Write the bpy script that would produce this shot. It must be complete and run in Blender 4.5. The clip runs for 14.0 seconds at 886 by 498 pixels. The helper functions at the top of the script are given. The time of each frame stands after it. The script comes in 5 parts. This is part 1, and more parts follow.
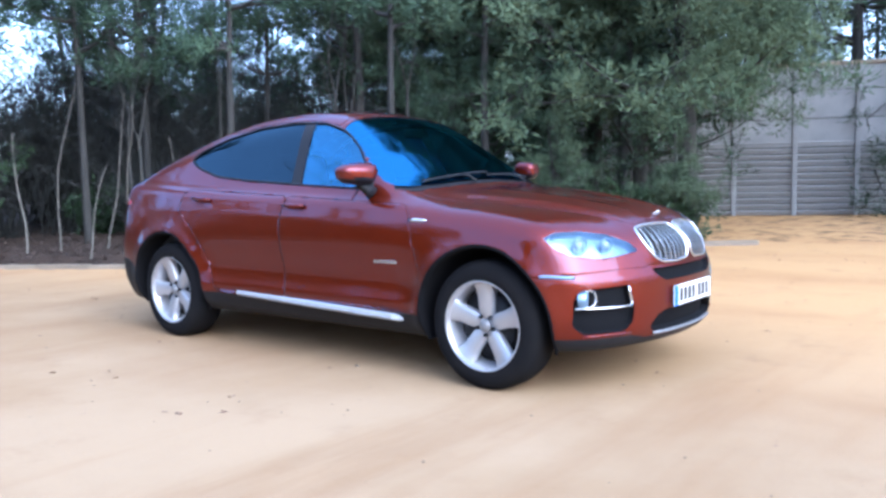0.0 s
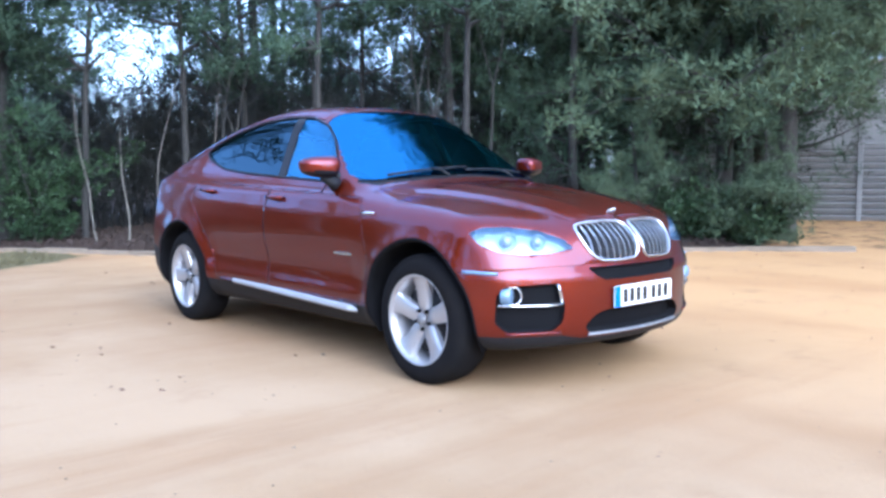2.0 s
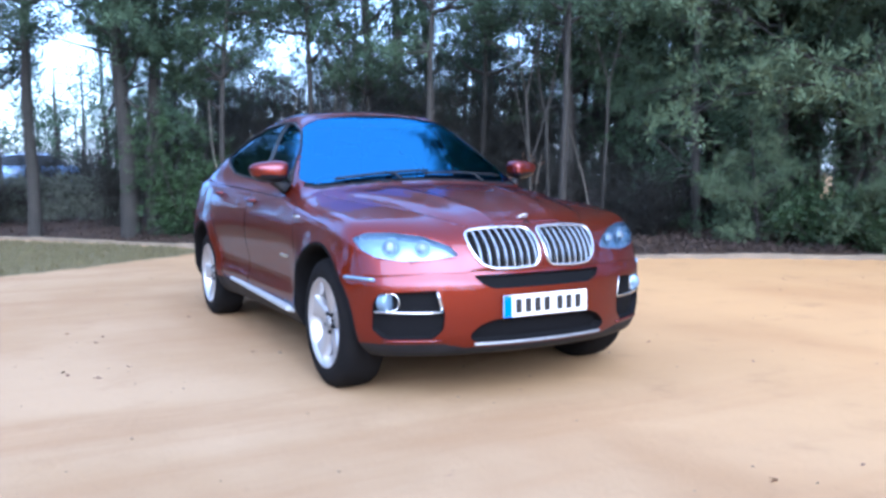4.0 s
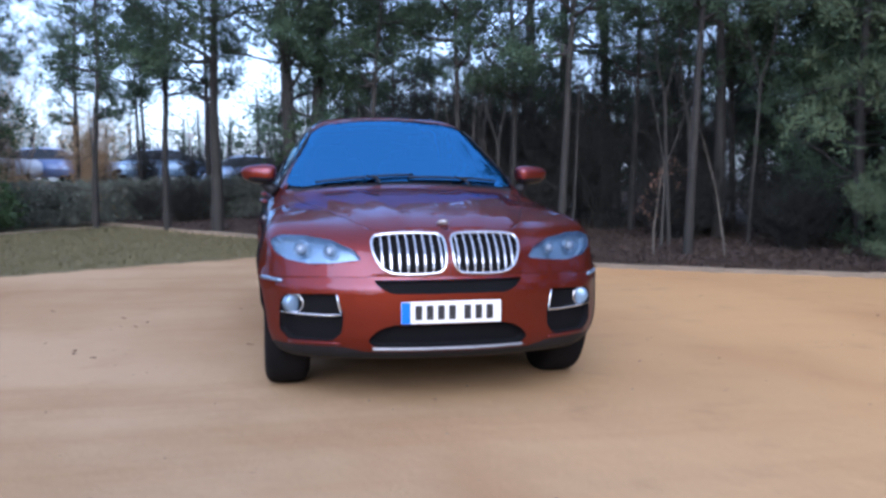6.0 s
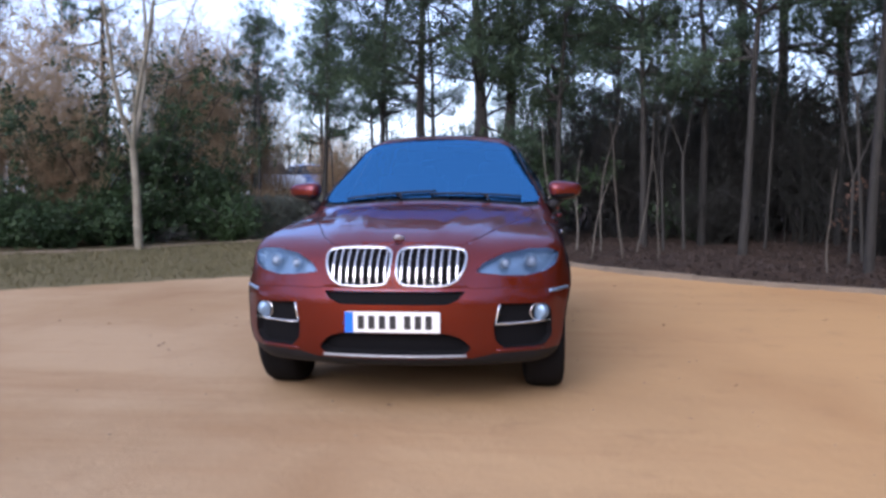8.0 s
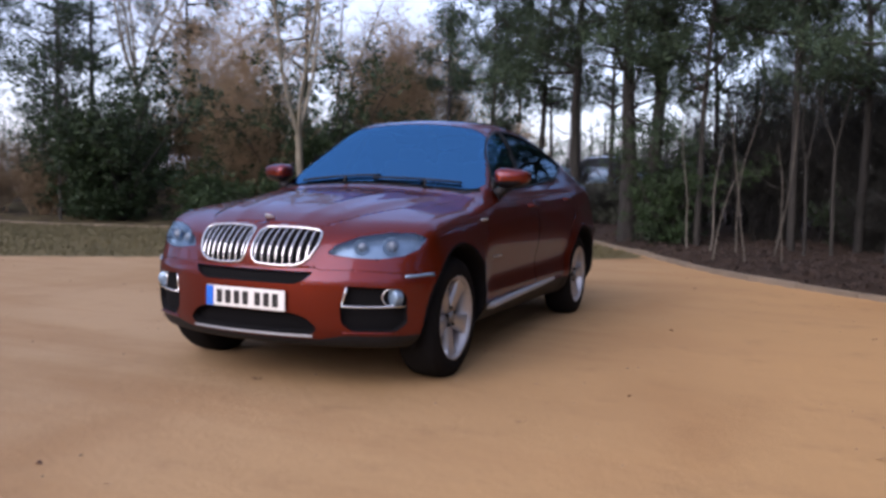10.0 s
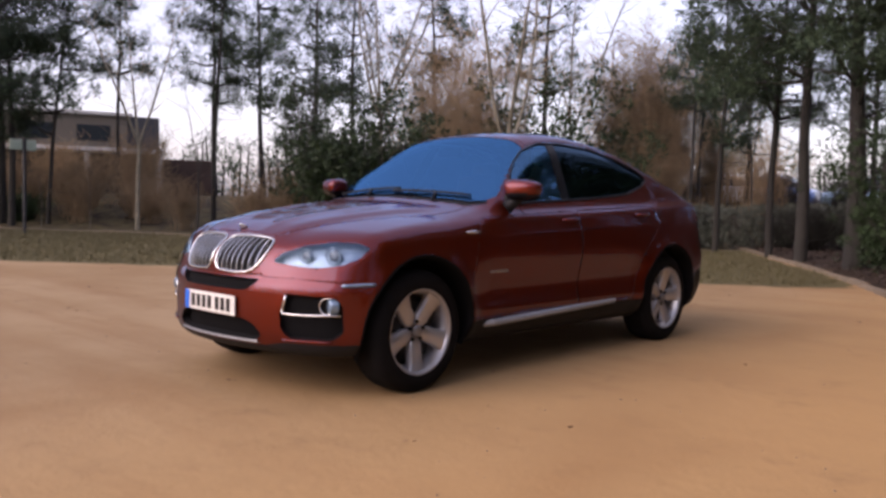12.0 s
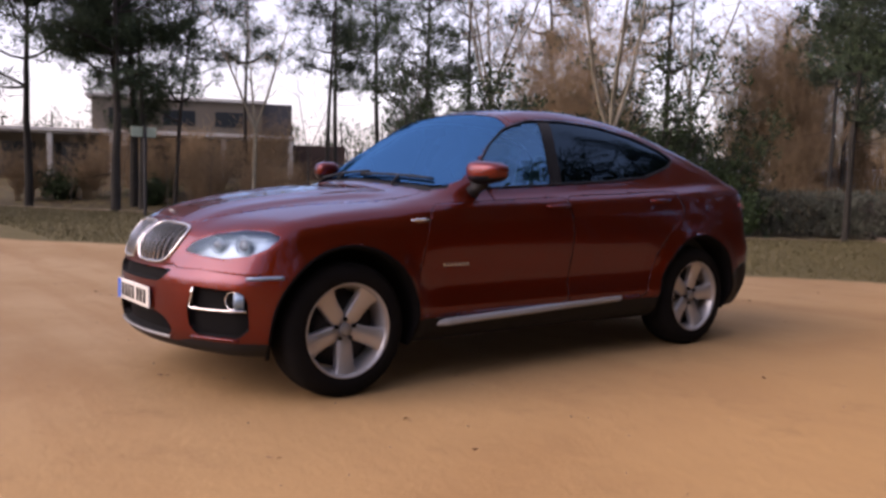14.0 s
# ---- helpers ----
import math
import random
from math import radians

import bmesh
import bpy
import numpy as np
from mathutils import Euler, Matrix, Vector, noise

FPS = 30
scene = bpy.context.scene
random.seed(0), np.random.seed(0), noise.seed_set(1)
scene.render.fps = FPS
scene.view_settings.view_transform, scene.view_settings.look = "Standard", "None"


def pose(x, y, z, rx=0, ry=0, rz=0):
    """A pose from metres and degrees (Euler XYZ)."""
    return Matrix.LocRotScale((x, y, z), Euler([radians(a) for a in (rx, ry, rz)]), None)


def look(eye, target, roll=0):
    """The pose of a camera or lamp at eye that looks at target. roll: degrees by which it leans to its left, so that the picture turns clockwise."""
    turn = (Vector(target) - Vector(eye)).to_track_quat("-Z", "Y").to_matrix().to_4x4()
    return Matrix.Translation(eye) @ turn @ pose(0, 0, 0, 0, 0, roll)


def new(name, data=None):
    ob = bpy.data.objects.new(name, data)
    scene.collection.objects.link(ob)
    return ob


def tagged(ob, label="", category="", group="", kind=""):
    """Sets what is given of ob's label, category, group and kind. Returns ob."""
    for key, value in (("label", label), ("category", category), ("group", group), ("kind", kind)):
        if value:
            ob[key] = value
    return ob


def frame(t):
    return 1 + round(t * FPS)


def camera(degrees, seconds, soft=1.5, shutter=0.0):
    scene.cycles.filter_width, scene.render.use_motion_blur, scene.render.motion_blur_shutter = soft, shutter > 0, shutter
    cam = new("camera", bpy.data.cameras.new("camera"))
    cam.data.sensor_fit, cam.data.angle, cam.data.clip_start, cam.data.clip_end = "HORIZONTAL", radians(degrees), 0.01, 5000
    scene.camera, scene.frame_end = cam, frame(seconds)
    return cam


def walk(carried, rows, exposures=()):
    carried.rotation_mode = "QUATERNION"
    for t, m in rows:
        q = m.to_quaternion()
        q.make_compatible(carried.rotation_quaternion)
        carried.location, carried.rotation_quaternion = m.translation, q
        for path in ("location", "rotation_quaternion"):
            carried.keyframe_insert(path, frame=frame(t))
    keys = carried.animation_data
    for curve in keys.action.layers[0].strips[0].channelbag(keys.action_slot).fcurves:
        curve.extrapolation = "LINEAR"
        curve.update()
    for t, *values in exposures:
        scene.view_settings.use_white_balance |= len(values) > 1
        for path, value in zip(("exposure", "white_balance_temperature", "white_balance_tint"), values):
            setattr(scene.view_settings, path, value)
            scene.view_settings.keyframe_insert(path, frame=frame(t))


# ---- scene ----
cam = camera(55.5, 14.0, 3.0, 0.4)
PATH = [
    (0, (-4.679, -1.865, 1.21), (-3.123, -0.621, 1.033), -1.2),
    (0.5, (-4.572, -2.085, 1.178), (-3.073, -0.772, 1.005), -1.1),
    (1, (-4.37, -2.232, 1.143), (-2.894, -0.895, 0.956), -1.5),
    (1.5, (-4.129, -2.426, 1.173), (-2.729, -1.008, 1.003), -1.0),
    (2, (-3.887, -2.709, 1.165), (-2.571, -1.213, 0.99), -0.5),
    (2.2, (-3.784, -2.807, 1.179), (-2.498, -1.284, 1.017), 0.4),
    (4.3, (-2.262, -3.699, 1.18), (-1.414, -1.898, 0.989), -0.1),
    (4.5, (-2.111, -3.744, 1.199), (-1.307, -1.925, 0.992), 0.6),
    (5, (-1.739, -3.924, 1.181), (-1.077, -2.046, 0.993), 0.0),
    (5.5, (-1.357, -4.08, 1.173), (-0.818, -2.161, 1.008), -0.2),
    (6, (-0.921, -4.155, 1.178), (-0.513, -2.204, 1.017), 0.1),
    (6.5, (-0.493, -4.29, 1.182), (-0.294, -2.303, 1.06), -1.0),
    (7, (-0.113, -4.37, 1.165), (-0.051, -2.373, 1.08), -0.8),
    (7.5, (0.318, -4.421, 1.182), (0.221, -2.427, 1.058), -0.4),
    (8, (0.814, -4.447, 1.214), (0.578, -2.466, 1.079), -0.3),
    (8.2, (0.992, -4.457, 1.203), (0.715, -2.481, 1.06), 0.1),
    (10.3, (3.129, -3.692, 1.168), (2.232, -1.911, 1.023), 1.7),
    (10.5, (3.31, -3.596, 1.157), (2.333, -1.856, 1.023), 1.9),
    (11, (3.721, -3.314, 1.171), (2.606, -1.659, 1.046), 2.0),
    (11.5, (4.085, -2.996, 1.15), (2.831, -1.44, 1.053), 1.8),
    (12, (4.364, -2.676, 1.141), (3.01, -1.209, 1.025), 1.4),
    (12.5, (4.528, -2.32, 1.142), (3.098, -0.929, 1.005), 1.6),
    (13, (4.612, -1.933, 1.142), (3.1, -0.63, 1.009), 1.7),
    (13.5, (4.686, -1.607, 1.155), (3.118, -0.372, 1.019), 2.1),
    (14, (4.744, -1.427, 1.164), (3.159, -0.218, 1.004), 1.4),
]
EXPOSURES = [(0, 3.27, 4780, 10), (2.2, 3.24, 4750, 10), (4.3, 3.06, 4740, 12), (5.5, 2.6, 4900, 14), (6.5, 2.18, 5330, 19), (8.2, 2.18, 5580, 21), (10.3, 1.82, 6150, 25), (12.5, 1.84, 6950, 31), (14, 1.92, 7050, 32)]
walk(cam, [(t, look(eye, target, roll)) for t, eye, target, roll in PATH], EXPOSURES)

# ---- sky and sun ----
SUN_ELEV, SUN_AZ = radians(28), radians(196)      # azimuth clockwise from +y
world = bpy.data.worlds.new("sky")
scene.world = world
world.use_nodes = True
wn = world.node_tree
sky = wn.nodes.new("ShaderNodeTexSky")
sky.sky_type, sky.sun_disc = "NISHITA", False
sky.sun_elevation, sky.sun_rotation = SUN_ELEV, SUN_AZ
sky.dust_density, sky.air_density, sky.ozone_density = 2.2, 1.0, 1.5
back = wn.nodes["Background"]
back.inputs["Strength"].default_value = 0.09
haze = wn.nodes.new("ShaderNodeMix")              # thin bright cloud over the whole sky
haze.data_type = "RGBA"
haze.inputs[0].default_value = 0.5
haze.inputs[7].default_value = (3.6, 3.7, 4.15, 1)
wn.links.new(sky.outputs[0], haze.inputs[6])
wn.links.new(haze.outputs[2], back.inputs["Color"])
sun_data = bpy.data.lights.new("sun", "SUN")
sun_data.energy, sun_data.angle, sun_data.color = 0.75, radians(60), (1.0, 0.93, 0.82)
sun = new("sun", sun_data)
sd = Vector((math.sin(SUN_AZ) * math.cos(SUN_ELEV), math.cos(SUN_AZ) * math.cos(SUN_ELEV), math.sin(SUN_ELEV)))
sun.matrix_world = look(sd * 50, (0, 0, 0))


# ---- materials ----
def material(name, base, rough=0.6, metal=0.0, vary=0.0, scale=5.0, fine=60.0, bump=0.0, second=None, coat=0.0, spec=0.5, per_object=0.0):
    """Principled material; colour wanders between base and second at two scales, with fine relief."""
    m = bpy.data.materials.new(name)
    m.use_nodes = True
    nt = m.node_tree
    b = nt.nodes["Principled BSDF"]
    b.inputs["Base Color"].default_value = (*base, 1)
    b.inputs["Roughness"].default_value, b.inputs["Metallic"].default_value = rough, metal
    b.inputs["Coat Weight"].default_value, b.inputs["Specular IOR Level"].default_value = coat, spec
    b.inputs["Coat Roughness"].default_value, b.inputs["Coat IOR"].default_value = 0.03, 1.48
    if vary or bump:
        co = nt.nodes.new("ShaderNodeTexCoord")
        n1, n2 = nt.nodes.new("ShaderNodeTexNoise"), nt.nodes.new("ShaderNodeTexNoise")
        n1.inputs["Scale"].default_value, n2.inputs["Scale"].default_value = scale, fine
        n1.inputs["Detail"].default_value, n2.inputs["Detail"].default_value = 5, 4
        add = nt.nodes.new("ShaderNodeMath")
        add.operation = "MULTIPLY_ADD"
        add.inputs[1].default_value = 0.35
        for n in (n1, n2):
            nt.links.new(co.outputs["Object"], n.inputs["Vector"])
        nt.links.new(n2.outputs["Fac"], add.inputs[0])
        nt.links.new(n1.outputs["Fac"], add.inputs[2])
        ramp = nt.nodes.new("ShaderNodeMapRange")
        ramp.inputs["From Min"].default_value, ramp.inputs["From Max"].default_value = 0.42, 0.95
        nt.links.new(add.outputs[0], ramp.inputs["Value"])
        mix = nt.nodes.new("ShaderNodeMix")
        mix.data_type = "RGBA"
        two = second or tuple(c * (1 - vary) for c in base)
        mix.inputs[6].default_value, mix.inputs[7].default_value = (*base, 1), (*two, 1)
        nt.links.new(ramp.outputs["Result"], mix.inputs[0])
        out = mix.outputs[2]
        if per_object:
            info, hsv = nt.nodes.new("ShaderNodeObjectInfo"), nt.nodes.new("ShaderNodeHueSaturation")
            mr = nt.nodes.new("ShaderNodeMapRange")
            mr.inputs["To Min"].default_value, mr.inputs["To Max"].default_value = 1 - per_object, 1 + per_object
            nt.links.new(info.outputs["Random"], mr.inputs["Value"])
            nt.links.new(mr.outputs["Result"], hsv.inputs["Value"])
            nt.links.new(out, hsv.inputs["Color"])
            out = hsv.outputs["Color"]
        nt.links.new(out, b.inputs["Base Color"])
        if bump:
            bp = nt.nodes.new("ShaderNodeBump")
            bp.inputs["Strength"].default_value, bp.inputs["Distance"].default_value = bump, 0.02
            nt.links.new(n2.outputs["Fac"], bp.inputs["Height"])
            nt.links.new(bp.outputs["Normal"], b.inputs["Normal"])
    return m


def glass_material(name, tint, gloss_ior=1.5, sky_tint=(1, 1, 1)):
    """Thin pane: tinted see-through with a Fresnel gloss that takes a painted sky tint."""
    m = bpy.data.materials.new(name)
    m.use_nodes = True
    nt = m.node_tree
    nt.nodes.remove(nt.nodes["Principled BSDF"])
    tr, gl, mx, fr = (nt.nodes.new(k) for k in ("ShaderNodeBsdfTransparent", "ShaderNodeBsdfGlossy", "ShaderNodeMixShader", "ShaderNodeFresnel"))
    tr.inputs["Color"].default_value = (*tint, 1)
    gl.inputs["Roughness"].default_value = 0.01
    gl.inputs["Color"].default_value = (*sky_tint, 1)
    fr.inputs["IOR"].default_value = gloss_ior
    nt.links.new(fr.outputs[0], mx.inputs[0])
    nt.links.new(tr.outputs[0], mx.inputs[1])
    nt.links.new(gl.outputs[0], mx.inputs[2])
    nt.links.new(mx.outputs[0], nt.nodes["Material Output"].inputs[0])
    return m


M = {
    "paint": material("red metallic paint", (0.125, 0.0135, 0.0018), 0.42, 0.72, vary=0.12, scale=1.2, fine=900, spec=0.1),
    "black_plastic": material("black plastic", (0.008, 0.008, 0.010), 0.6, vary=0.3, scale=9, fine=200, bump=0.1, spec=0.25),
    "rubber": material("tyre rubber", (0.006, 0.006, 0.007), 0.9, vary=0.4, scale=6, fine=120, bump=0.2, second=(0.010, 0.009, 0.009), spec=0.08),
    "alloy": material("silver alloy", (0.41, 0.41, 0.43), 0.3, 0.6, vary=0.1, scale=14, fine=300),
    "chrome": material("chrome", (0.60, 0.60, 0.62), 0.14, 0.9),
    "satin": material("satin aluminium", (0.42, 0.43, 0.45), 0.4, 0.45, vary=0.08, scale=20, fine=300),
    "skid": material("dull satin strip", (0.22, 0.22, 0.23), 0.5, 0.5, vary=0.15, scale=20),
    "dark": material("dark recess", (0.004, 0.004, 0.005), 0.8, spec=0.1),
    "gloss_black": material("gloss black trim", (0.007, 0.007, 0.009), 0.3, spec=0.15),
    # panes: the blue of the reflected sky is set in the gloss colour
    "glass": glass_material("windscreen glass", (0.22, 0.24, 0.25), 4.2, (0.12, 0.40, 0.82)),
    "dark_glass": glass_material("tinted privacy glass", (0.012, 0.012, 0.014), 1.45, (0.42, 0.70, 1.0)),
    "side_glass": glass_material("side glass", (0.66, 0.68, 0.66), 2.6, (0.22, 0.56, 1.0)),
    "projector": material("projector lens", (0.20, 0.24, 0.30), 0.05, coat=1.0),
    "mirror": material("mirror glass", (0.85, 0.86, 0.87), 0.02, 1.0),
    # lens gloss is coloured blue to stand for reflected sky
    "lamp_glass": glass_material("clear lamp lens", (0.9, 0.92, 0.94), 1.35, (0.55, 0.78, 1.0)),
    "lamp_white": material("lamp reflector", (0.20, 0.29, 0.41), 0.3, 0.5, vary=0.15, scale=30, fine=200),
    "tail_red": material("red lamp lens", (0.35, 0.01, 0.01), 0.1, coat=0.6),
    "plate_white": material("white plate", (0.72, 0.72, 0.70), 0.35, vary=0.05, scale=8),
    "plate_blue": material("blue plate band", (0.01, 0.13, 0.6), 0.35),
    "ink": material("black ink", (0.012, 0.012, 0.014), 0.4),
    "leather": material("cream leather", (0.50, 0.40, 0.26), 0.5, vary=0.15, scale=12, fine=150, bump=0.1),
    "cabin": material("dark cabin trim", (0.02, 0.02, 0.022), 0.6, vary=0.3, scale=10),
    "bark": material("pine bark", (0.025, 0.0225, 0.0195), 0.9, vary=0.6, scale=3, fine=28, bump=0.9, second=(0.014, 0.013, 0.012), per_object=0.3),
    "pale_bark": material("pale birch bark", (0.24, 0.215, 0.165), 0.85, vary=0.5, scale=2.5, fine=24, bump=0.6, second=(0.09, 0.085, 0.06), per_object=0.2),
    "needles": material("pine needles", (0.048, 0.071, 0.039), 0.75, vary=0.5, scale=0.9, fine=9, second=(0.018, 0.033, 0.023), per_object=0.3, spec=0.15),
    # brighter copy of the needles: greener tone plus stronger light in the colour
    "bright_needles": material("brighter green pine needles", (0.098, 0.128, 0.070), 0.75, vary=0.5, scale=0.9, fine=9, second=(0.034, 0.056, 0.034), per_object=0.15, spec=0.15),
    "holly": material("evergreen leaves", (0.028, 0.05, 0.017), 0.6, spec=0.25, vary=0.5, scale=1.1, fine=10, second=(0.014, 0.03, 0.012), per_object=0.25),
    "grey_bark": material("grey sapling bark", (0.036, 0.033, 0.029), 0.9, vary=0.5, scale=3, fine=30, bump=0.6, second=(0.03, 0.028, 0.024), per_object=0.3),
    # shaded copy of the twigs: the wood's gloom is put into the colour
    "shade_twigs": material("twigs darkened for wood shade", (0.0145, 0.0148, 0.0115), 0.9, vary=0.4, scale=1.5, fine=12, per_object=0.25),
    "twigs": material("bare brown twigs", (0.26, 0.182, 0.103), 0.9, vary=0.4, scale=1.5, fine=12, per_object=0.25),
    "litter": material("leaf litter", (0.036, 0.022, 0.015), 0.9, vary=0.5, scale=2, fine=14, second=(0.025, 0.017, 0.014)),
    "pebble": material("brown pebble", (0.16, 0.115, 0.072), 0.9, vary=0.4, scale=3, fine=30),
    "dead_leaf": material("dry russet leaves", (0.15, 0.08, 0.05), 0.8, vary=0.5, scale=2, fine=14),
    "concrete": material("weathered concrete", (0.21, 0.21, 0.208), 0.9, vary=0.35, scale=2, fine=40, bump=0.3, per_object=0.08),
    "kerb": material("pale kerb concrete", (0.22, 0.17, 0.12), 0.9, vary=0.5, scale=2, fine=30, bump=0.5, second=(0.14, 0.115, 0.085), per_object=0.12),
}


def clear_coat(m, ior, sky_tint):
    """A glossy lacquer over a painted surface; sky blue is put into its gloss."""
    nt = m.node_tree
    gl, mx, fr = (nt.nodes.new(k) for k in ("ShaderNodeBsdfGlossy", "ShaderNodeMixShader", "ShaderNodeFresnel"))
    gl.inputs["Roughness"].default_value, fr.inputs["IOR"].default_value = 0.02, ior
    gl.inputs["Color"].default_value = (*sky_tint, 1)
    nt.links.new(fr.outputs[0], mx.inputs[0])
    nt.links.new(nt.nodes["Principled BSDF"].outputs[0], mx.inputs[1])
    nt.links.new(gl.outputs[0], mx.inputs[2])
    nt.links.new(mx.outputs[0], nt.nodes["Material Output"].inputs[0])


# The reflected sky's blue is painted into the car's gloss colour.
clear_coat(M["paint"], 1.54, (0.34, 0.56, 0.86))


# ---- building helpers ----
def mesh_of(bm, name, mat, smooth=True):
    me = bpy.data.meshes.new(name)
    bm.normal_update()
    bm.to_mesh(me)
    bm.free()
    if smooth:
        # the narrow inner walls of panel gaps stay flat, so that panel edges are crisp
        flat = isinstance(mat, list) and mat[-1].name == "dark recess"
        me.polygons.foreach_set("use_smooth", [not (flat and p.material_index) for p in me.polygons])
    for mm in (mat if isinstance(mat, (list, tuple)) else [mat]):
        me.materials.append(mm)
    return me


def part(name, bm, mat, parent, label="", smooth=True):
    """Links a bmesh as one mesh object under a thing or a part."""
    ob = new(name, mesh_of(bm, name, mat, smooth) if isinstance(bm, bmesh.types.BMesh) else bm)
    ob.parent = parent
    if parent is not None:
        parent_world = parent.matrix_basis if parent.parent is None else parent.parent.matrix_basis @ parent.matrix_basis
        ob.matrix_parent_inverse = parent_world.inverted()
    if label:
        ob["label"] = label
    return ob


def pydata(name, verts, faces, mat, smooth=True):
    me = bpy.data.meshes.new(name)
    me.from_pydata([tuple(v) for v in verts], [], [tuple(f) for f in faces])
    if smooth:
        me.polygons.foreach_set("use_smooth", [True] * len(me.polygons))
    me.materials.append(mat)
    return me


def box(bm, c, s, rot=None, bevel=0.0):
    r = bmesh.ops.create_cube(bm, size=1.0)
    m = Matrix.Translation(c) @ (rot or Matrix()) @ Matrix.Diagonal((*s, 1))
    bmesh.ops.transform(bm, matrix=m, verts=r["verts"])
    if bevel:
        es = list({e for v in r["verts"] for e in v.link_edges})
        bmesh.ops.bevel(bm, geom=es, offset=bevel, segments=2, affect="EDGES", profile=0.5)
    return r["verts"]


def tube(bm, pts, radii, sides=8, cap=True):
    """A tube of varying radius along points."""
    pts = [Vector(p) for p in pts]
    rings = []
    for i, p in enumerate(pts):
        d = (pts[min(i + 1, len(pts) - 1)] - pts[max(i - 1, 0)]).normalized()
        u = d.orthogonal() if abs(d.z) > 0.9 else d.cross(Vector((0, 0, 1)))
        u.normalize()
        v = d.cross(u)
        r = radii[i] if isinstance(radii, (list, tuple)) else radii
        rings.append([bm.verts.new(p + (u * math.cos(a) + v * math.sin(a)) * r) for a in (2 * math.pi * k / sides for k in range(sides))])
    for a, b in zip(rings, rings[1:]):
        for k in range(sides):
            bm.faces.new((a[k], a[(k + 1) % sides], b[(k + 1) % sides], b[k]))
    if cap and len(rings) > 1:
        bm.faces.new(rings[0][::-1])
        bm.faces.new(rings[-1])
    return rings


def lathe(bm, prof, steps, axis="x"):
    """Turns (axial, radius) points about the x axis."""
    rings = []
    for a in (2 * math.pi * k / steps for k in range(steps)):
        rings.append([bm.verts.new((p, r * math.cos(a), r * math.sin(a))) for p, r in prof])
    for i in range(steps):
        a, b = rings[i], rings[(i + 1) % steps]
        for k in range(len(prof) - 1):
            bm.faces.new((a[k], a[k + 1], b[k + 1], b[k]))


# ---- ground ----
KERB = [(-6.8, 21.9), (-3.7, 17.3), (-0.25, 12.0), (1.55, 8.8), (2.75, 7.3), (4.3, 6.05), (5.65, 5.25), (6.9, 4.35), (7.9, 3.4), (8.7, 2.5)]
GRASS_FRONT = [(-60, -16), (-30, -8), (-18, -2.2), (-11.0, 1.5), (-7.8, 4.1), (-5.2, 6.0), (-3.2, 7.6), (-1.7, 8.6), (-0.3, 9.6), (0.5, 10.4), (0.2, 11.6), (-2.2, 14.9), (-3.9, 17.6)]
GRASS_BACK = [(-60, -9), (-30, 1.0), (-21.5, 6.4), (-17.2, 9.2), (-12.5, 10.3), (-8.6, 12.2), (-6.4, 15.8), (-4.6, 18.6)]


def smooth_line(pts, n):
    """Points evenly spread along a rounded line through pts."""
    p = [Vector((*q, 0)) if len(q) == 2 else Vector(q) for q in pts]
    out = []
    for i in range(len(p) - 1):
        a, b, c, d = p[max(i - 1, 0)], p[i], p[i + 1], p[min(i + 2, len(p) - 1)]
        for k in range(16):
            t = k / 16
            out.append(0.5 * ((2 * b) + (c - a) * t + (2 * a - 5 * b + 4 * c - d) * t * t + (3 * b - a - 3 * c + d) * t ** 3))
    out.append(p[-1])
    lens = [0.0]
    for u, v in zip(out, out[1:]):
        lens.append(lens[-1] + (v - u).length)
    res = []
    for s in np.linspace(0, lens[-1], n):
        i = min(int(np.searchsorted(lens, s, side="right")) - 1, len(out) - 2)
        res.append(out[i].lerp(out[i + 1], (s - lens[i]) / max(lens[i + 1] - lens[i], 1e-9)))
    return res


def line_side(pts, x, y):
    """Signed distance of arrays x, y from a polyline; positive on its left."""
    best = np.full(x.shape, 1e9)
    sign = np.ones(x.shape)
    for (ax, ay), (bx, by) in zip(pts, pts[1:]):
        dx, dy = bx - ax, by - ay
        t = np.clip(((x - ax) * dx + (y - ay) * dy) / (dx * dx + dy * dy), 0, 1)
        ex, ey = x - ax - t * dx, y - ay - t * dy
        d = np.hypot(ex, ey)
        near = d < best
        best = np.where(near, d, best)
        sign = np.where(near, np.sign(dx * ey - dy * ex), sign)
    return best * sign


WOOD_EDGE = [(-6.8, 21.9), (-3.7, 17.3), (-0.25, 12.0), (1.55, 8.8), (2.75, 7.3), (4.3, 6.05), (5.65, 5.25), (6.9, 4.35), (7.9, 3.4), (8.7, 2.5), (10.5, -1), (12, -8), (12, -60)]


def ground_height(x, y):
    """Flat sand, a soil bank that climbs beyond the kerb, a slightly raised verge."""
    x, y = np.asarray(x, float), np.asarray(y, float)
    d = line_side(WOOD_EDGE, x, y)
    bank = 0.10 * np.clip(d / 0.5, 0, 1) + 0.22 * np.clip((d - 0.5) / 6, 0, 1) ** 1.2
    level = np.clip((x - 8.2) * .683 - (y - 3.6) * .73 + .3, 0, 1)
    bank = bank * (1 - level) + .03 * level * np.clip(d / 3, 0, 1)
    g = line_side(GRASS_BACK, x, y)
    u = np.clip((g - 1.5) / 9, 0, 1)
    rise = 1.05 * u * u * (3 - 2 * u) * np.clip((1.0 - x) / 4, 0, 1)
    far = np.clip((np.hypot(x, y) - 110) / 60, 0, 1)
    return np.maximum(bank, rise) * (1 - far)


